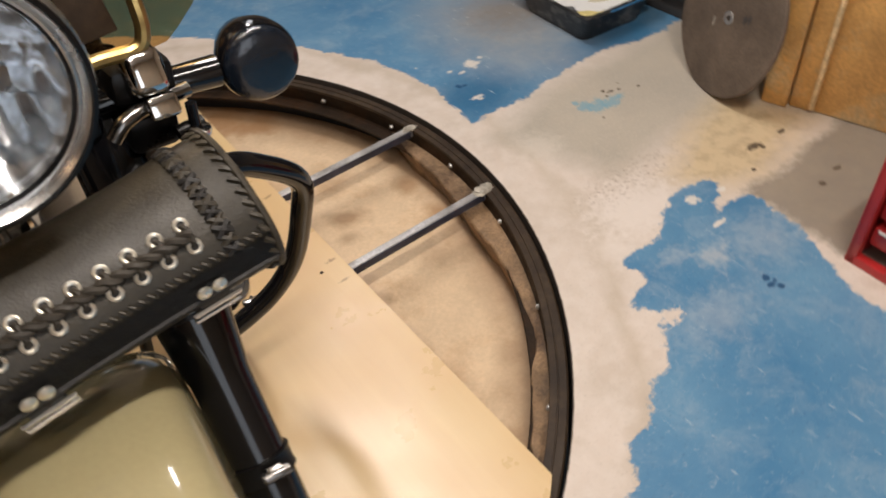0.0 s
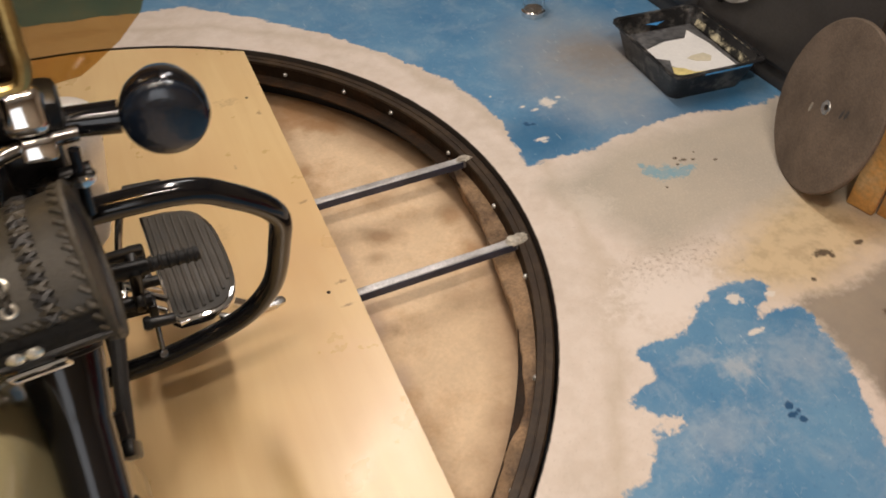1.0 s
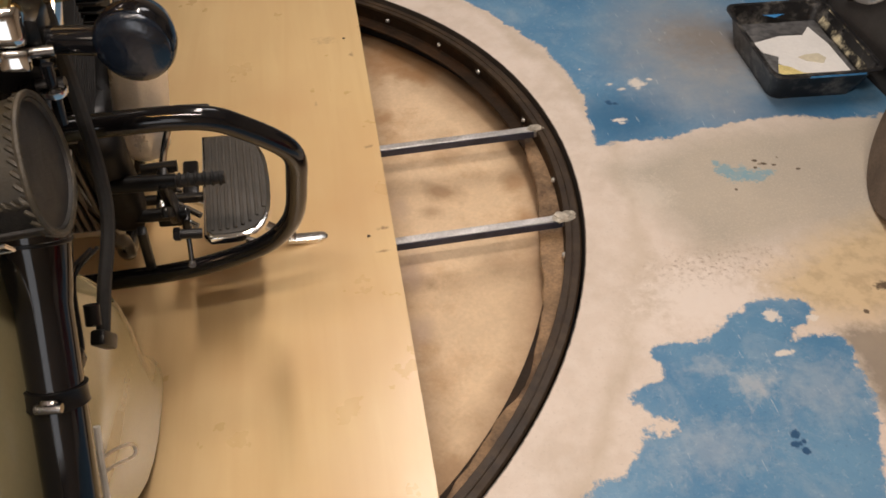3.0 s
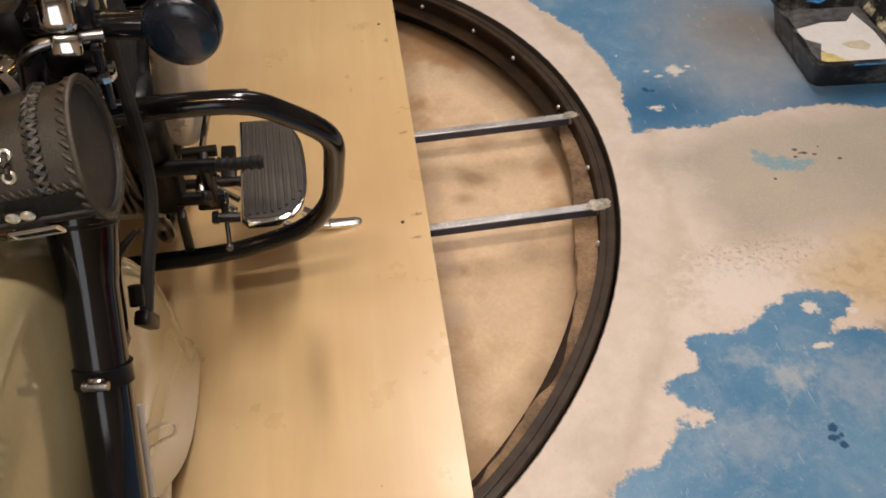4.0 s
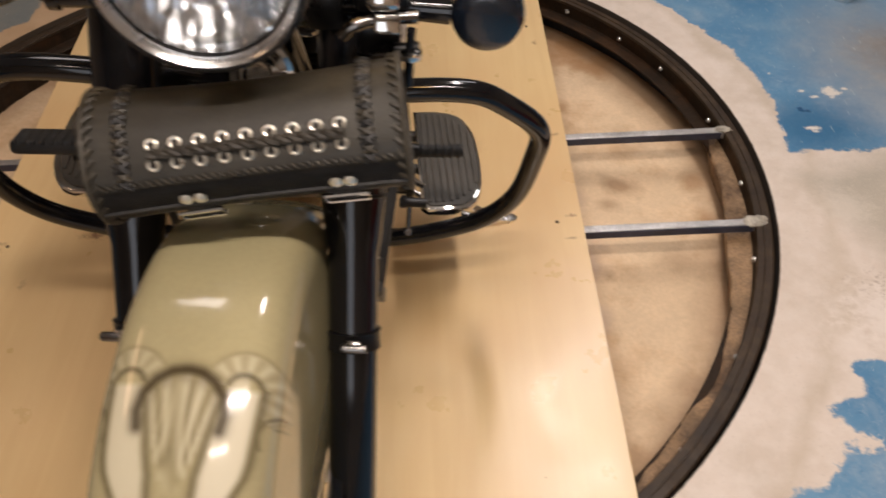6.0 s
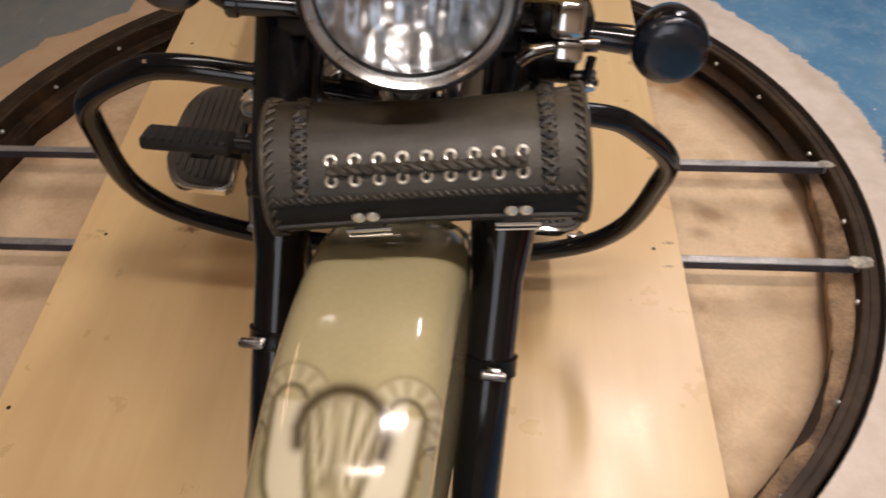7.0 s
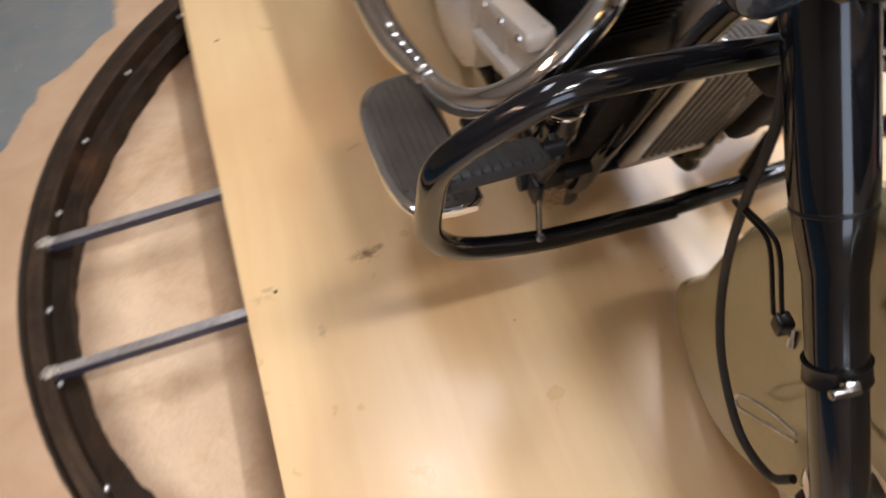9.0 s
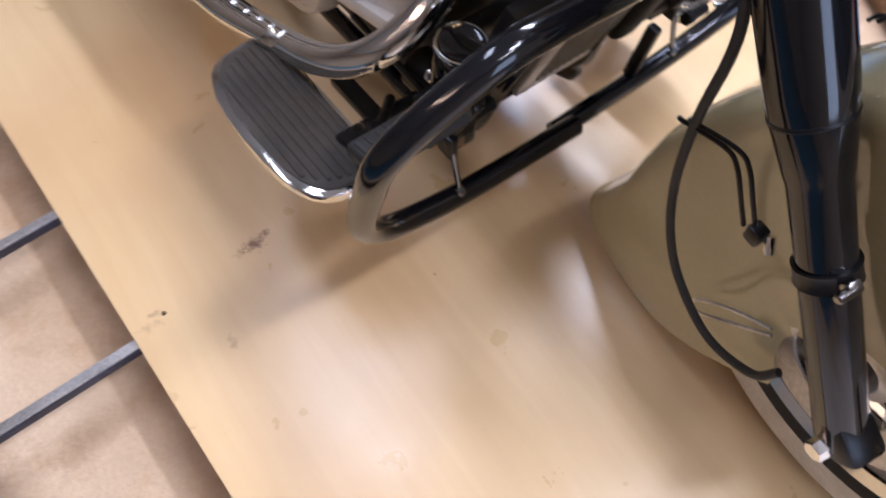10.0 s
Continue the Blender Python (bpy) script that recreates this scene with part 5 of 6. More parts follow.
def tool_roll():
    a, b = Vector((-0.100, -0.866, 0.752)), Vector((0.186, -0.866, 0.802))
    ax = (b - a).normalized()
    length = (b - a).length
    back = Vector((0, 1, 0)) - ax * ax.y
    back.normalize()
    up = ax.cross(back)

    def skin(t, w, lift=0.0):
        """t along the roll, w degrees from the back over the top to the front; a squashed round section, waisted in the middle."""
        r = 0.056 + 0.003 * math.cos(2 * radians(w)) + lift - 0.003 * math.sin(math.pi * t)
        r += 0.012 * max(0, math.cos(radians(w - 205)) - 0.5) + 0.009 * max(0, math.cos(radians(w - 62))) ** 2
        dent = 0.003 * math.sin(math.pi * t) * max(0, math.cos(radians(w - 80)))
        return a + ax * (length * t) + (back * math.cos(radians(w)) * 1.0 + up * math.sin(radians(w))) * (r - dent)

    bm = bmesh.new()
    n, k = 25, 48
    rings = [[bm.verts.new(skin(i / (n - 1), 360 * j / k)) for j in range(k)] for i in range(n)]
    for i in range(n - 1):
        for j in range(k):
            bm.faces.new((rings[i][j], rings[i][(j + 1) % k], rings[i + 1][(j + 1) % k], rings[i + 1][j]))
    roll = part("tool_roll", bm, "leather", bike, "dark brown leather tool roll with laced front and metal eyelets")
    for t, s in ((0.0, -1), (1.0, 1)):
        c = skin(t, 0) * 0.5 + skin(t, 180) * 0.5
        rim = [skin(t, 360 * j / 40, 0.0015) for j in range(40)]
        cap = bmesh.new()
        r1 = [cap.verts.new(p) for p in rim]
        r2 = [cap.verts.new(c + (p - c) * 0.93 + ax * s * 0.0005) for p in rim]
        r3 = [cap.verts.new(c + (p - c) * 0.90 - ax * s * 0.0025) for p in rim]
        mid = cap.verts.new(c - ax * s * 0.001)
        for j in range(40):
            q = (j + 1) % 40
            cap.faces.new((r1[j], r1[q], r2[q], r2[j])), cap.faces.new((r2[j], r2[q], r3[q], r3[j])), cap.faces.new((r3[j], r3[q], mid))
        part("end_cap", cap, "leather_edge", roll, "black leather end disc")
        part("rim_seam", tube(rim, 0.0032, 8, closed=True), "lace_worn", roll)
        # whip stitching round the end
        for j in range(34):
            w = 360 * j / 34
            part("stitch", tube([skin(t - s * 0.008, w + 2, 0.0006), skin(t - s * 0.019, w - 1, 0.0014), skin(t - s * 0.030, w - 4, 0.0004)], 0.0026, 6), "lace_worn", roll)
    # woven braid near both ends
    for t0 in (0.115, 0.885):
        for j in range(15):
            w = 60 + 7.5 * j
            for d in (-1, 1):
                part("braid", tube([skin(t0 - 0.020 * d, w, 0.0003), skin(t0, w + 4, 0.0028), skin(t0 + 0.020 * d, w + 8, 0.0003)], 0.0026 if j % 3 else 0.0034, 6), "lace_worn" if j % 2 else "leather_edge", roll)
    # flap edge along the front and its stitching
    for j in range(38):
        t = 0.03 + 0.94 * j / 37
        part("stitch", tube([skin(t, 167, 0.001), skin(t + 0.010, 169.5, 0.0026), skin(t + 0.018, 172, 0.001)], 0.0015, 6), "lace_worn", roll)
    flap = bmesh.new()
    cols = [[flap.verts.new(skin(i / 24, 174 + 3 * j, 0.0016)) for j in range(11)] for i in range(25)]
    for i in range(24):
        for j in range(10):
            flap.faces.new((cols[i][j], cols[i + 1][j], cols[i + 1][j + 1], cols[i][j + 1]))
    bmesh.ops.solidify(flap, geom=flap.faces[:], thickness=0.0012)
    part("lower_flap", flap, "leather_edge", roll, "black leather lower flap")
    part("flap_edge", tube([skin(i / 30, 196, 0.0015) for i in range(31)], 0.0026, 6), "leather_edge", roll)
    # two rows of eyelets with the lace between
    for i in range(9):
        t = 0.212 + 0.590 * i / 8
        for w in (136.0, 154.5):
            nrm = (skin(t, w, 0.01) - skin(t, w)).normalized()
            part("eyelet", lathe([(0.0030, 0.0006), (0.0032, 0.0022), (0.0047, 0.0027), (0.0060, 0.0021), (0.0064, 0.0004)], 18, aim(skin(t, w), nrm)), "brass", roll, "bright metal eyelet")
            part("eyelet_hole", lathe([(0, 0.0010), (0.0032, 0.0010)], 12, aim(skin(t, w), nrm)), "leather_edge", roll)
        part("lace", tube([skin(t, 137, 0.001), skin(t + 0.003, 140, 0.004), skin(t + 0.005, 144, 0.0045)], 0.0026, 7), "lace", roll)
        part("lace", tube([skin(t, 153.5, 0.001), skin(t + 0.003, 150.5, 0.004), skin(t + 0.005, 146.5, 0.0045)], 0.0026, 7), "lace", roll)
    # two strands twisted along the middle, from end to end
    for k in range(2):
        turn = [(0.205 + 0.605 * i / 96, 2 * math.pi * 8 * i / 96 + k * math.pi) for i in range(97)]
        part("lace", tube([skin(t, 145.2 + 2.3 * math.sin(p), 0.0045 + 0.0018 * math.cos(p)) for t, p in turn], 0.0034, 7), "lace", roll)
    # straps with rivets and buckles below
    for t in (0.305, 0.785):
        strap = bmesh.new()
        cols = [[strap.verts.new(skin(t + d, 182 + 10 * j, 0.003)) for j in range(12)] for d in (-0.045, 0.045)]
        for j in range(11):
            strap.faces.new((cols[0][j], cols[0][j + 1], cols[1][j + 1], cols[1][j]))
        st = part("strap", strap, "leather_edge", roll)
        for d in (-0.022, 0.022):
            w = 188
            nrm = (skin(t, w, 0.01) - skin(t, w)).normalized()
            part("rivet", lathe([(0.0062, 0.003), (0.006, 0.0045), (0.003, 0.0062), (0, 0.0066)], 16, aim(skin(t + d, w), nrm)), "brass", st)
        frame_ = [skin(t - 0.07, 206, 0.006), skin(t + 0.07, 206, 0.006), skin(t + 0.07, 220, 0.008), skin(t - 0.07, 220, 0.008)]
        part("buckle", tube(frame_, 0.0022, 6, closed=True), "chrome", st)


def engine():
    block = part("crankcase", joined(box((0.26, 0.42, 0.22), (0, -0.02, 0.30), 0.04, segments=3), box((0.22, 0.2, 0.12), (0, -0.16, 0.26), 0.03)), "black_satin", bike, "black painted crankcase")
    for s, cy, cz in ((-1, 0.10, 0.275), (1, -0.03, 0.315)):
        part("side_cover", joined(lathe([(0.0, 0.052), (0.05, 0.051), (0.095, 0.044), (0.120, 0.028), (0.128, 0.0), (0.128, -0.02), (0, -0.02)], 48, aim((s * 0.135, cy, cz), (s, 0, 0)))), "cover", bike, "rounded silver engine cover")
        for i in range(8):
            w = 2 * math.pi * i / 8
            part("cover_screw", lathe([(0, 0.005), (0.005, 0.005), (0.006, 0.003), (0.006, 0)], 10, aim((s * 0.158, cy + 0.119 * math.cos(w), cz + 0.119 * math.sin(w)), (s, 0, 0))), "chrome", block)
    slope = -14
    part("gear_case", box((0.042, 0.27, 0.105), (-0.150, -0.135, 0.388), 0.020, (slope, 0, 0), 3), "cover", bike, "silver cast gear case")
    part("gearcase_rim", joined(box((0.05, 0.30, 0.034), (-0.160, -0.13, 0.425), 0.008, (slope, 0, 0)), box((0.045, 0.22, 0.030), (-0.165, -0.16, 0.345), 0.008, (slope, 0, 0)), box((0.035, 0.03, 0.10), (-0.158, -0.03, 0.375), 0.008), box((0.035, 0.03, 0.10), (-0.158, -0.16, 0.385), 0.008)), "cover", bike, "raised silver rim")
    for i in range(4):
        part("case_bolt", lathe([(0, 0.007), (0.006, 0.007), (0.0075, 0.004), (0.0075, 0)], 8, aim((-0.182, -0.25 + 0.07 * i, 0.455 - 0.0175 * i), (-1, 0, 0.2))), "chrome", bike)
    part("primary_cover", lathe([(0, 0.290), (0.022, 0.288), (0.040, 0.278), (0.048, 0.258), (0.0495, 0.20), (0.0495, 0.060), (0.047, 0.030), (0.038, 0.012), (0.022, 0.003), (0, 0)], 40, aim((0.165, -0.20, 0.298), (0.10, -0.05, 1))), "barrel", bike, "silver rounded housing")
    for lean, y in ((-26, -0.135), (24, 0.10)):
        axis = Vector((0, math.sin(radians(lean)), math.cos(radians(lean))))
        base = Vector((0, y, 0.40))
        cyl = part("cylinder", lathe([(0, 0), (0.055, 0), (0.055, 0.16), (0, 0.16)], 28, aim(base, axis)), "black_matte", bike, "black finned cylinder")
        for i in range(9):
            part("fin", box((0.19, 0.17, 0.005), base + axis * (0.02 + 0.018 * i), 0.002, (-lean, 0, 0)), "black_matte", cyl, smooth=False)
        part("rocker_cover", box((0.17, 0.15, 0.06), base + axis * 0.205, 0.02, (-lean, 0, 0)), "chrome", cyl)
    # exhaust pipes sweep down on one side and run to the rear
    pipes = ([(-0.04, -0.26, 0.535), (-0.075, -0.29, 0.510), (-0.125, -0.305, 0.466), (-0.19, -0.305, 0.412), (-0.250, -0.275, 0.368), (-0.278, -0.20, 0.325), (-0.283, -0.08, 0.275), (-0.287, 0.09, 0.222), (-0.290, 0.27, 0.205), (-0.295, 0.5, 0.212), (-0.30, 0.85, 0.23)],
             [(-0.10, 0.20, 0.52), (-0.19, 0.22, 0.50), (-0.25, 0.26, 0.43), (-0.285, 0.36, 0.36), (-0.295, 0.55, 0.335), (-0.295, 0.9, 0.34)])
    for line in pipes:
        pipe = part("exhaust_pipe", tube(along(line, 8), 0.0245, 24), "chrome", bike, "polished chrome exhaust pipe")
        for q in line[-3:]:
            part("pipe_clamp", lathe([(0.0245, -0.006), (0.0275, -0.005), (0.0275, 0.005), (0.0245, 0.006)], 24, aim(q, (0, 1, 0))), "chrome", pipe)
    # a strip with small bright bars along the pipe's upper side
    way = [q for q in along(pipes[0], 8) if -0.13 < q.y < 0.16]
    band = part("crossbar_strip", tube([q + Vector((-0.006, -0.004, 0.0232)) for q in way], 0.0030, 6), "satin", bike, "bright steel strip with small bars along the pipe")
    for q in way[::2]:
        part("slot_bar", box((0.016, 0.009, 0.0035), q + Vector((-0.006, -0.006, 0.0262)), 0.001, (20, -14, 0)), "satin", band)
    part("heat_shield", tube(along([(-0.300, -0.10, 0.296), (-0.310, 0.06, 0.244), (-0.315, 0.24, 0.222), (-0.32, 0.5, 0.225)], 8), [0.016 + 0.004 * math.sin(0.15 * i) for i in range(25)], 16), "chrome", bike)
    part("pushrod_cover", joined(rod((-0.13, -0.09, 0.40), (-0.10, -0.19, 0.60), 0.011), rod((-0.13, 0.03, 0.40), (-0.10, 0.13, 0.60), 0.011)), "chrome", bike)
    part("air_cleaner", lathe([(0, 0.055), (0.06, 0.053), (0.085, 0.038), (0.09, 0.0), (0, 0)], 36, aim((-0.13, -0.01, 0.62), (-1, 0, 0))), "chrome", bike)
    # frame: two downtubes, cradle and backbone
    for s in (-1, 1):
        part("down_tube", tube(along([(s * 0.03, -0.60, 0.80), (s * 0.06, -0.50, 0.62), (s * 0.10, -0.40, 0.33), (s * 0.115, -0.36, 0.22), (s * 0.12, -0.26, 0.165), (s * 0.12, 0.5, 0.16)], 7), 0.0165, 16), "black_paint", bike, "gloss black frame tube")
    part("backbone", tube([(0, -0.64, 0.86), (0, -0.3, 0.80), (0, 0.5, 0.66)], 0.026, 16), "black_paint", bike)
    part("steering_head", lathe([(0.034, -0.09), (0.038, -0.08), (0.038, 0.08), (0.034, 0.09)], 28, aim((0, -0.655, 0.87), RAKE)), "black_paint", bike)
    # ribbed cooler between the downtubes
    tilt = (20.4, 0, 0)
    cooler = part("oil_cooler", box((0.185, 0.028, 0.27), (0.040, -0.415, 0.412), 0.004, tilt), "black_satin", bike, "black oil cooler with slanting ribs")
    for i in range(10):
        part("cooler_rib", box((0.0062, 0.014, 0.25), (-0.018 + 0.0136 * i, -0.436, 0.405), 0.001, tilt), "rib_metal", cooler, smooth=False)
    part("cooler_frame", joined(box((0.030, 0.012, 0.27), (-0.043, -0.436, 0.404), 0.002, tilt), box((0.185, 0.014, 0.020), (0.040, -0.388, 0.276), 0.002, tilt)), "aluminium", cooler, "bare aluminium edge")
    # added black block that hides the lit ribs at the cooler's end
    part("cooler_cover", box((0.060, 0.080, 0.27), (0.146, -0.425, 0.425), 0.022, tilt, 3), "black_matte", bike, "dull black rounded cover added beside the cooler")
    part("regulator", joined(box((0.095, 0.03, 0.26), (-0.108, -0.412, 0.408), 0.008, tilt), box((0.004, 0.04, 0.25), (-0.10, -0.420, 0.403), 0.001, tilt)), "black_matte", bike)
    part("belly_plate", box((0.26, 0.10, 0.014), (0.0, -0.33, 0.262), 0.006, (6, 0, 0)), "black_satin", bike)
    cup = part("filter_cup", lathe([(0, 0.0), (0.028, 0.002), (0.033, 0.010), (0.033, 0.072), (0.030, 0.078), (0.026, 0.075), (0, 0.072)], 32, aim((-0.190, -0.405, 0.398), (0, -0.12, 0.99))), "black_paint", bike, "gloss black round cup")
    part("cup_rim", lathe([(0.0305, 0.0765), (0.0335, 0.076), (0.0345, 0.073), (0.0335, 0.070), (0.0325, 0.072)], 32, aim((-0.190, -0.405, 0.398), (0, -0.12, 0.99))), "chrome", cup)
    part("horn_cover", lathe([(0.0, 0.004), (0.012, 0.004), (0.015, 0.012), (0.019, 0.012), (0.021, 0.004), (0.028, 0.003), (0.031, 0.012), (0.040, 0.009), (0.043, -0.010), (0, -0.02)], 40, aim((0.019, -0.65, 0.706), (-0.15, -0.85, 0.5))), "chrome", bike, "ringed chrome horn cover")
    for y, z in ((-0.375, 0.392), (-0.402, 0.372)):
        part("linkage_bolt", lathe([(0, 0.008), (0.006, 0.008), (0.009, 0.004), (0.009, 0)], 12, aim((-0.205, y, z), (-0.3, -0.6, 0.7))), "chrome", bike)
    part("oil_filter", joined(lathe([(0, 0.11), (0.032, 0.108), (0.036, 0.10), (0.036, 0), (0, 0)], 28, aim((-0.135, -0.26, 0.27), (0, -1, 0.1)))), "black_satin", bike)
    part("pedal_linkage", joined(rod((-0.15, -0.36, 0.30), (-0.25, -0.36, 0.30), 0.012), box((0.04, 0.05, 0.045), (-0.20, -0.375, 0.325), 0.008), box((0.03, 0.04, 0.06), (-0.165, -0.38, 0.36), 0.008), rod((-0.19, -0.36, 0.32), (-0.15, -0.10, 0.26), 0.006)), "black_satin", bike)
    part("pedal_lever", joined(box((0.040, 0.055, 0.012), (-0.325, -0.375, 0.350), 0.004, (-20, 0, 0)), tube(along([(-0.22, -0.30, 0.29), (-0.26, -0.34, 0.315), (-0.29, -0.37, 0.345)], 5), 0.008, 10)), "black_satin", bike)
    part("drain_plug", lathe([(0, -0.02), (0.014, -0.02), (0.014, 0.02), (0, 0.02)], 6, aim((-0.150, -0.372, 0.228), (0, 0, 1))), "crust", bike)
    # out of view: tank sized for its cast shadow, rear wheel and seat assumed
    part("fuel_tank", joined(lathe([(0, -0.30), (0.07, -0.285), (0.126, -0.20), (0.142, -0.05), (0.132, 0.12), (0.085, 0.26), (0, 0.30)], 28, aim((0, -0.14, 0.90), (0, 1, -0.12)))), "cream", bike, "cream fuel tank, unseen, sized for its shadow")
    rear = part("rear_tyre", lathe([(0.2, -0.05), (0.22, -0.065), (0.27, -0.072), (0.305, -0.055), (0.32, -0.02), (0.32, 0.02), (0.305, 0.055), (0.27, 0.072), (0.22, 0.065), (0.2, 0.05)], 60, aim((0, 0.62, 0.322), (1, 0, 0))), "rubber", bike)
    part("rear_rim", lathe([(0, -0.04), (0.05, -0.05), (0.19, -0.03), (0.205, -0.05), (0.21, -0.05), (0.21, 0.05), (0.205, 0.05), (0.19, 0.03), (0.05, 0.05), (0, 0.04)], 48, aim((0, 0.62, 0.322), (1, 0, 0))), "chrome", rear)
    part("seat", box((0.28, 0.55, 0.09), (0, 0.32, 0.70), 0.035, (5, 0, 0), 3), "leather_edge", bike, "black leather seat")


fork()
front_wheel()
fender()
cables()
crash_bar()
footboards()
headlight()
windscreen()
turn_signals()
tool_roll()
engine()


# ---- things standing round the turntable ----
def paint_tray():
    m = pose(1.886, 0.212, 0, 0, 0, -5)
    tray = thing("paint_tray", "black plastic paint tray smeared with dried paint, standing on the floor", "paint tray", m)
    bm = bmesh.new()
    w, d, h = 0.142, 0.178, 0.100
    base = h - 0.048
    loops = []
    for sx, z in ((0.82, 0.0), (1.0, h), (1.06, h), (1.06, h - 0.006), (1.0, h - 0.008), (0.97, h - 0.004), (0.88, base)):
        loop = []
        for cx, cy in ((1, 1), (-1, 1), (-1, -1), (1, -1)):
            for k in range(5):
                a = math.atan2(cy, cx) - math.pi / 4 + math.pi / 8 * k
                loop.append(bm.verts.new((cx * (w * sx - 0.03) + 0.03 * math.cos(a), cy * (d * sx - 0.03) + 0.03 * math.sin(a), z)))
        loops.append(loop)
    for a, b in zip(loops, loops[1:]):
        for k in range(20):
            bm.faces.new((a[k], a[(k + 1) % 20], b[(k + 1) % 20], b[k]))
    bm.faces.new(loops[0]), bm.faces.new(loops[-1])
    part("tray_body", bm, "tray", tray)
    part("tray_floor", box((w * 1.66, d * 1.66, 0.002), (0, 0, base + 0.0012), 0.0005), "grey_film", tray, "grey film of dried paint")
    sheet = [(-0.104, 0.045), (-0.096, -0.005), (-0.062, -0.030), (-0.075, -0.060), (-0.050, -0.095), (0.0, -0.138), (0.102, -0.142), (0.100, 0.02), (0.082, 0.112), (0.048, 0.070), (-0.02, 0.072)]
    part("paper_sheet", plate(sheet, base + 0.0025, base + 0.0045), "paper", tray, "torn white sheet")
    part("paint_smear", plate([(0.005, -0.060), (0.045, -0.075), (0.062, -0.052), (0.050, -0.028), (0.012, -0.030), (-0.012, -0.040)], base + 0.0048, base + 0.0062), "bone", tray, "dried cream paint")
    part("paint_smear", plate([(-0.098, -0.118), (-0.07, -0.140), (0.0, -0.144), (0.055, -0.138), (0.02, -0.122), (-0.03, -0.115), (-0.052, -0.085), (-0.080, -0.070)], base + 0.0050, base + 0.0064), "yellow", tray, "dried yellow paint")
    part("smeared_side", box((0.0016, d * 1.5, 0.045), (w * 0.935, 0.0, h - 0.024), 0.0004, (0, 24, 0)), "smeared", tray, "black side smeared with dried cream paint")
    part("paint_smear", plate([(-0.05, d * 0.955), (0.05, d * 0.955), (0.02, d * 0.90), (-0.005, d * 0.83), (-0.025, d * 0.90)], h - 0.030, h - 0.028), "blue_paint", tray, "bright blue paint")
    part("paint_smear", box((0.15, 0.004, 0.006), (0.02, -d * 1.0 - 0.010, h - 0.006), 0.001), "blue_paint", tray)


def round_disc():
    n = Vector((-0.91, 0.36, 0.21)).normalized()
    bm = lathe([(0.012, -0.006), (0.200, -0.006), (0.204, -0.003), (0.204, 0.003), (0.200, 0.006), (0.012, 0.006), (0.012, -0.006)], 72)
    c = Vector((1.840, -0.348, 0.204 * math.sqrt(1 - n.z ** 2) + 0.006 * n.z))
    disc = thing("round_disc", "worn grey-brown round disc leaning on a wooden box", "disc", aim(c, n))
    part("plate", bm, "disc", disc)
    part("bush", lathe([(0.007, 0.006), (0.012, 0.008), (0.016, 0.0078), (0.017, 0.006)], 20), "aluminium", disc)
    for x, y, mat in ((0.06, 0.02, "dark_panel"), (0.075, 0.028, "dark_panel"), (-0.05, -0.03, "weld")):
        part("mark", lathe([(0, 0.0066), (0.006, 0.0066), (0.0075, 0.006)], 12, pose(x, y, 0) @ Matrix.Diagonal((0.7, 1.7, 1, 1))), mat, disc)


def wooden_box():
    m = pose(1.915, -0.63, 0, 0, 0, 13)
    b = thing("wooden_box", "orange-brown plywood box standing on the floor", "box", m)
    for y0, y1, x, z0 in ((0.10, 0.165, -0.012, 0.003), (0.045, 0.097, 0.004, 0.003), (-0.235, 0.042, 0.010, 0.003)):
        part("front_board", box((0.015, y1 - y0, 0.52 - z0), (x, (y0 + y1) / 2, z0 + (0.52 - z0) / 2), 0.002), "box_wood", b)
    part("batten", box((0.012, 0.012, 0.50), (-0.008, 0.040, 0.262), 0.002), "box_edge", b, "pale sawn edge")
    part("side_panel", box((0.38, 0.015, 0.52), (0.215, 0.1570, 0.262), 0.002), "box_wood", b)
    part("side_panel", box((0.40, 0.015, 0.52), (0.208, -0.2425, 0.262), 0.002), "box_wood", b)
    part("top_panel", box((0.42, 0.43, 0.015), (0.20, -0.043, 0.530), 0.002), "box_wood", b)


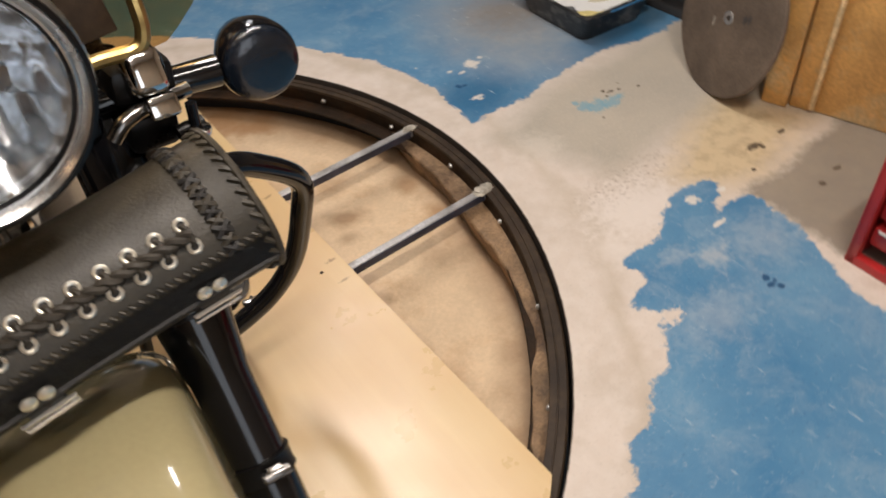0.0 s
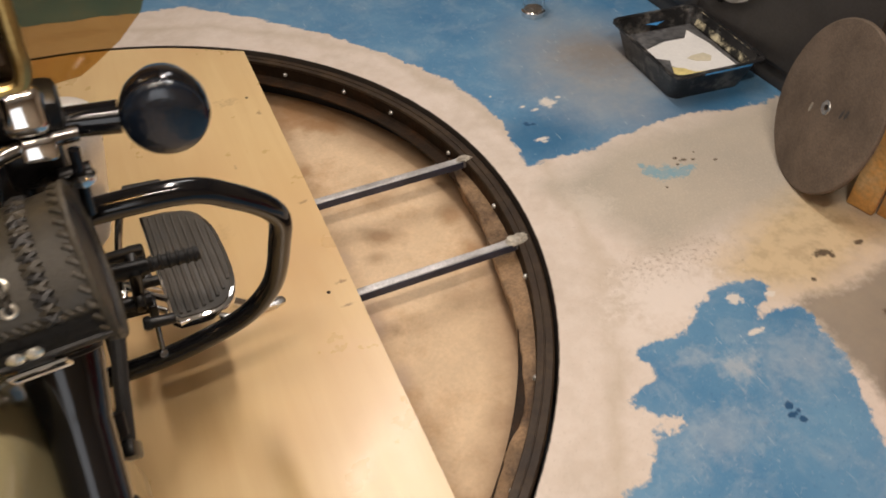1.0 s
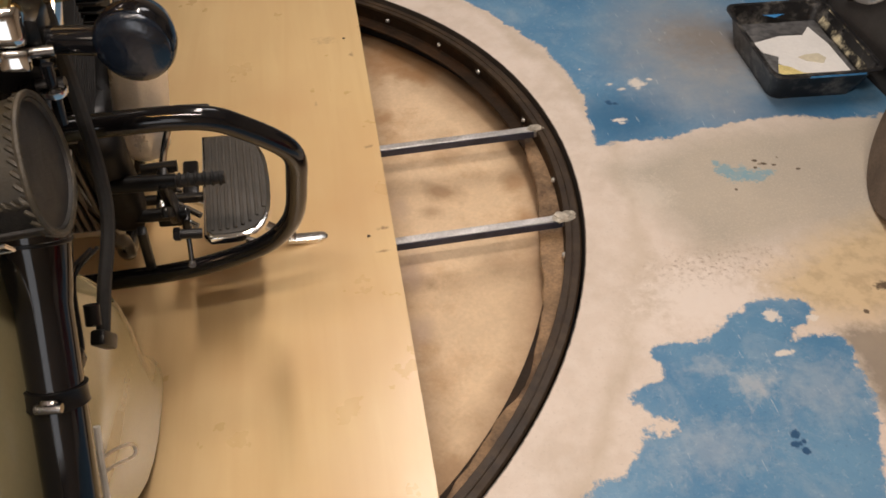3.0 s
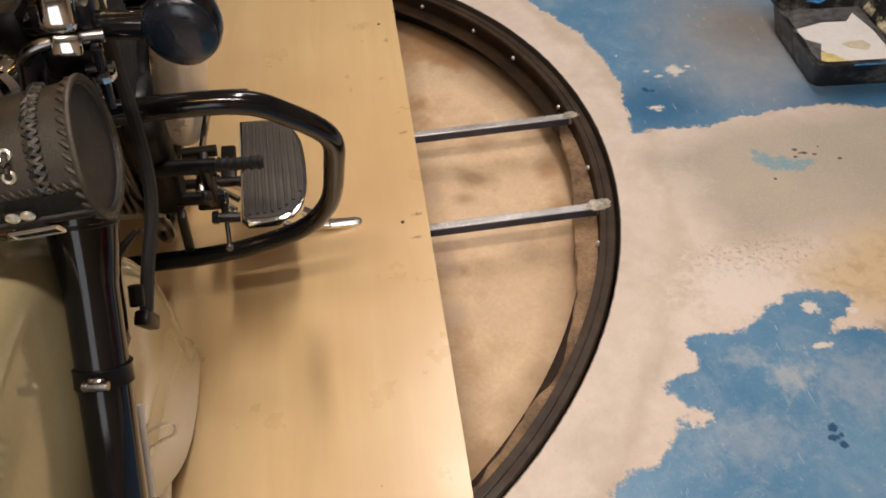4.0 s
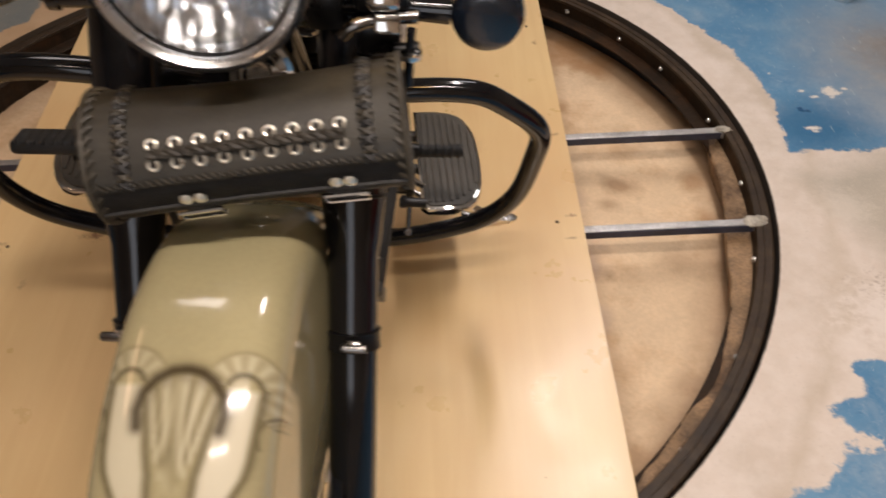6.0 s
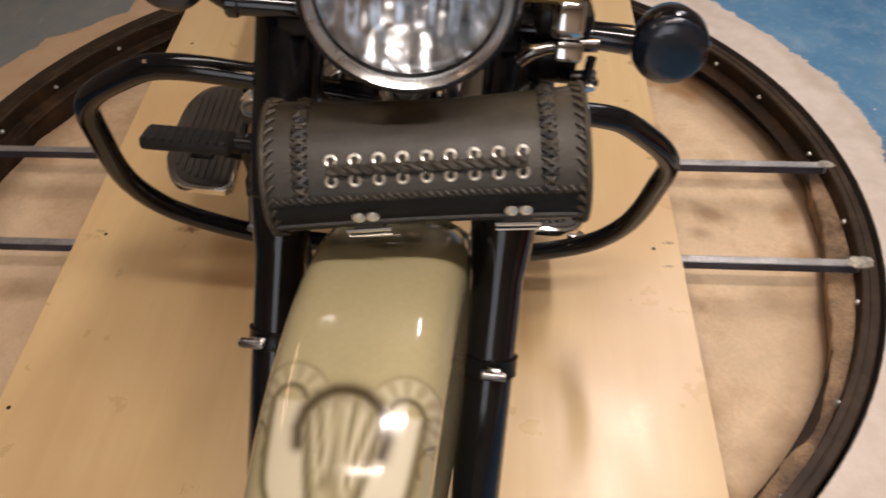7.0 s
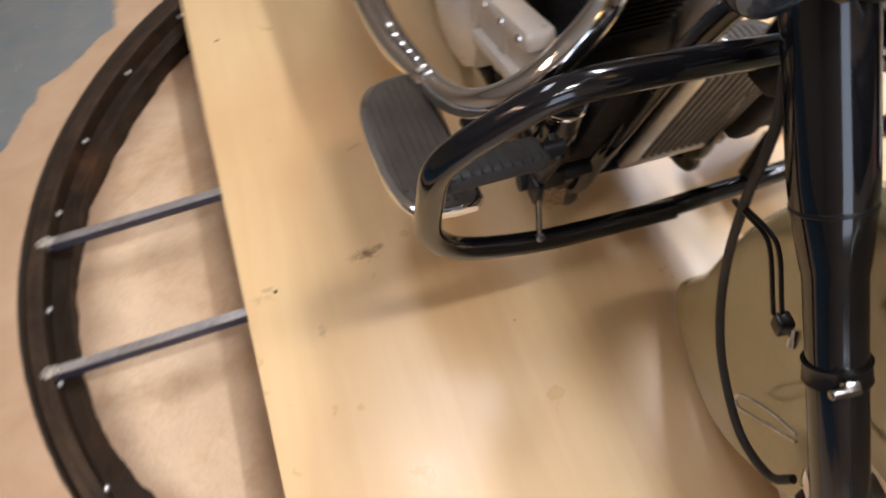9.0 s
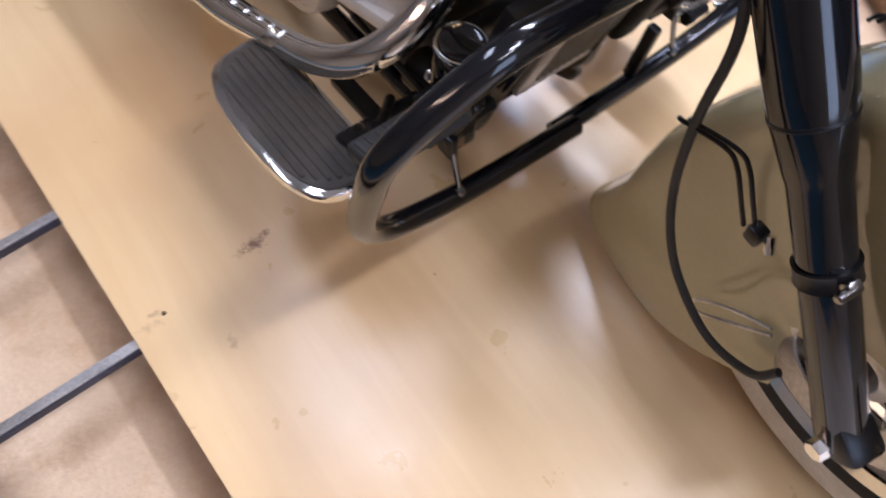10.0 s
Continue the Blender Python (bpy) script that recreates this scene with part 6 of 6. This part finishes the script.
def red_chest():
    m = pose(1.487, -0.94, 0, 0, 0, -4)
    c = thing("tool_chest", "red steel tool chest with open drawers on the floor", "tool chest", m)
    part("case", joined(box((0.022, 0.022, 0.30), (0.011, -0.011, 0.15), 0.003), box((0.022, 0.022, 0.30), (0.011, -0.459, 0.15), 0.003), box((0.022, 0.47, 0.022), (0.011, -0.235, 0.011), 0.003),
                        box((0.40, 0.47, 0.022), (0.20, -0.235, 0.311), 0.004), box((0.40, 0.012, 0.30), (0.20, -0.006, 0.15), 0.002), box((0.40, 0.012, 0.30), (0.20, -0.464, 0.15), 0.002), box((0.012, 0.46, 0.30), (0.39, -0.235, 0.15))), "red", c)
    for z in (0.075, 0.145, 0.215, 0.27):
        d = part("drawer", box((0.36, 0.42, 0.045), (0.20, -0.235, z), 0.003), "red", c)
        part("drawer_edge", box((0.006, 0.40, 0.006), (0.018, -0.235, z + 0.018), 0.002), "paper", d)


def jar():
    j = thing("glass_jar", "small clear glass jar with a bright metal base on the floor", "jar", pose(1.66, 0.715, 0))
    part("base", lathe([(0, 0), (0.038, 0), (0.040, 0.004), (0.040, 0.018), (0.036, 0.022), (0, 0.022)], 32), "chrome", j)
    part("glass", lathe([(0.036, 0.022), (0.036, 0.12), (0.030, 0.135), (0.030, 0.15), (0.027, 0.15), (0.027, 0.134), (0.033, 0.118), (0.033, 0.024)], 32), "glass", j)


def cabinet():
    c = thing("cabinet", "dark grey cabinet with a steel ring on its front", "cabinet", pose(2.054, 0.0, 0))
    part("body", box((0.46, 1.24, 0.79), (0.230, 0.355, 0.455), 0.006), "dark_panel", c)
    part("plinth", box((0.44, 1.22, 0.058), (0.231, 0.355, 0.030), 0.003), "dark_panel", c)
    part("door", box((0.014, 0.60, 0.76), (-0.002, 0.04, 0.455), 0.004), "dark_panel", c)
    part("door", box((0.014, 0.60, 0.76), (-0.002, 0.67, 0.455), 0.004), "dark_panel", c)
    # steel ring of unknown use, set on the door to fit the camera's view
    ring = part("steel_ring", tube([(-0.018, 0.262 + 0.150 * math.cos(w), 0.325 + 0.150 * math.sin(w)) for w in (2 * math.pi * k / 64 for k in range(64))], 0.0065, 8, closed=True), "steel", c, "bare steel ring")
    part("bracket", box((0.022, 0.040, 0.085), (-0.016, 0.262, 0.222), 0.004), "paper", ring, "white plastic bracket")
    part("clip", box((0.026, 0.016, 0.024), (-0.018, 0.262, 0.174), 0.003), "black_satin", ring)


def ceiling_lamps():
    for x, y, turn, long, wide, power, colour in TUBES:
        lamp = thing("ceiling_lamp", "white fluorescent strip lamp under the ceiling", "ceiling lamp", pose(x, y, 2.6, 0, 0, turn), group="ceiling strip lamps")
        part("housing", box((long + 0.06, wide + 0.04, 0.05), (0, 0, -0.027), 0.01), "paper", lamp)


paint_tray()
round_disc()
wooden_box()
red_chest()
jar()
cabinet()
ceiling_lamps()
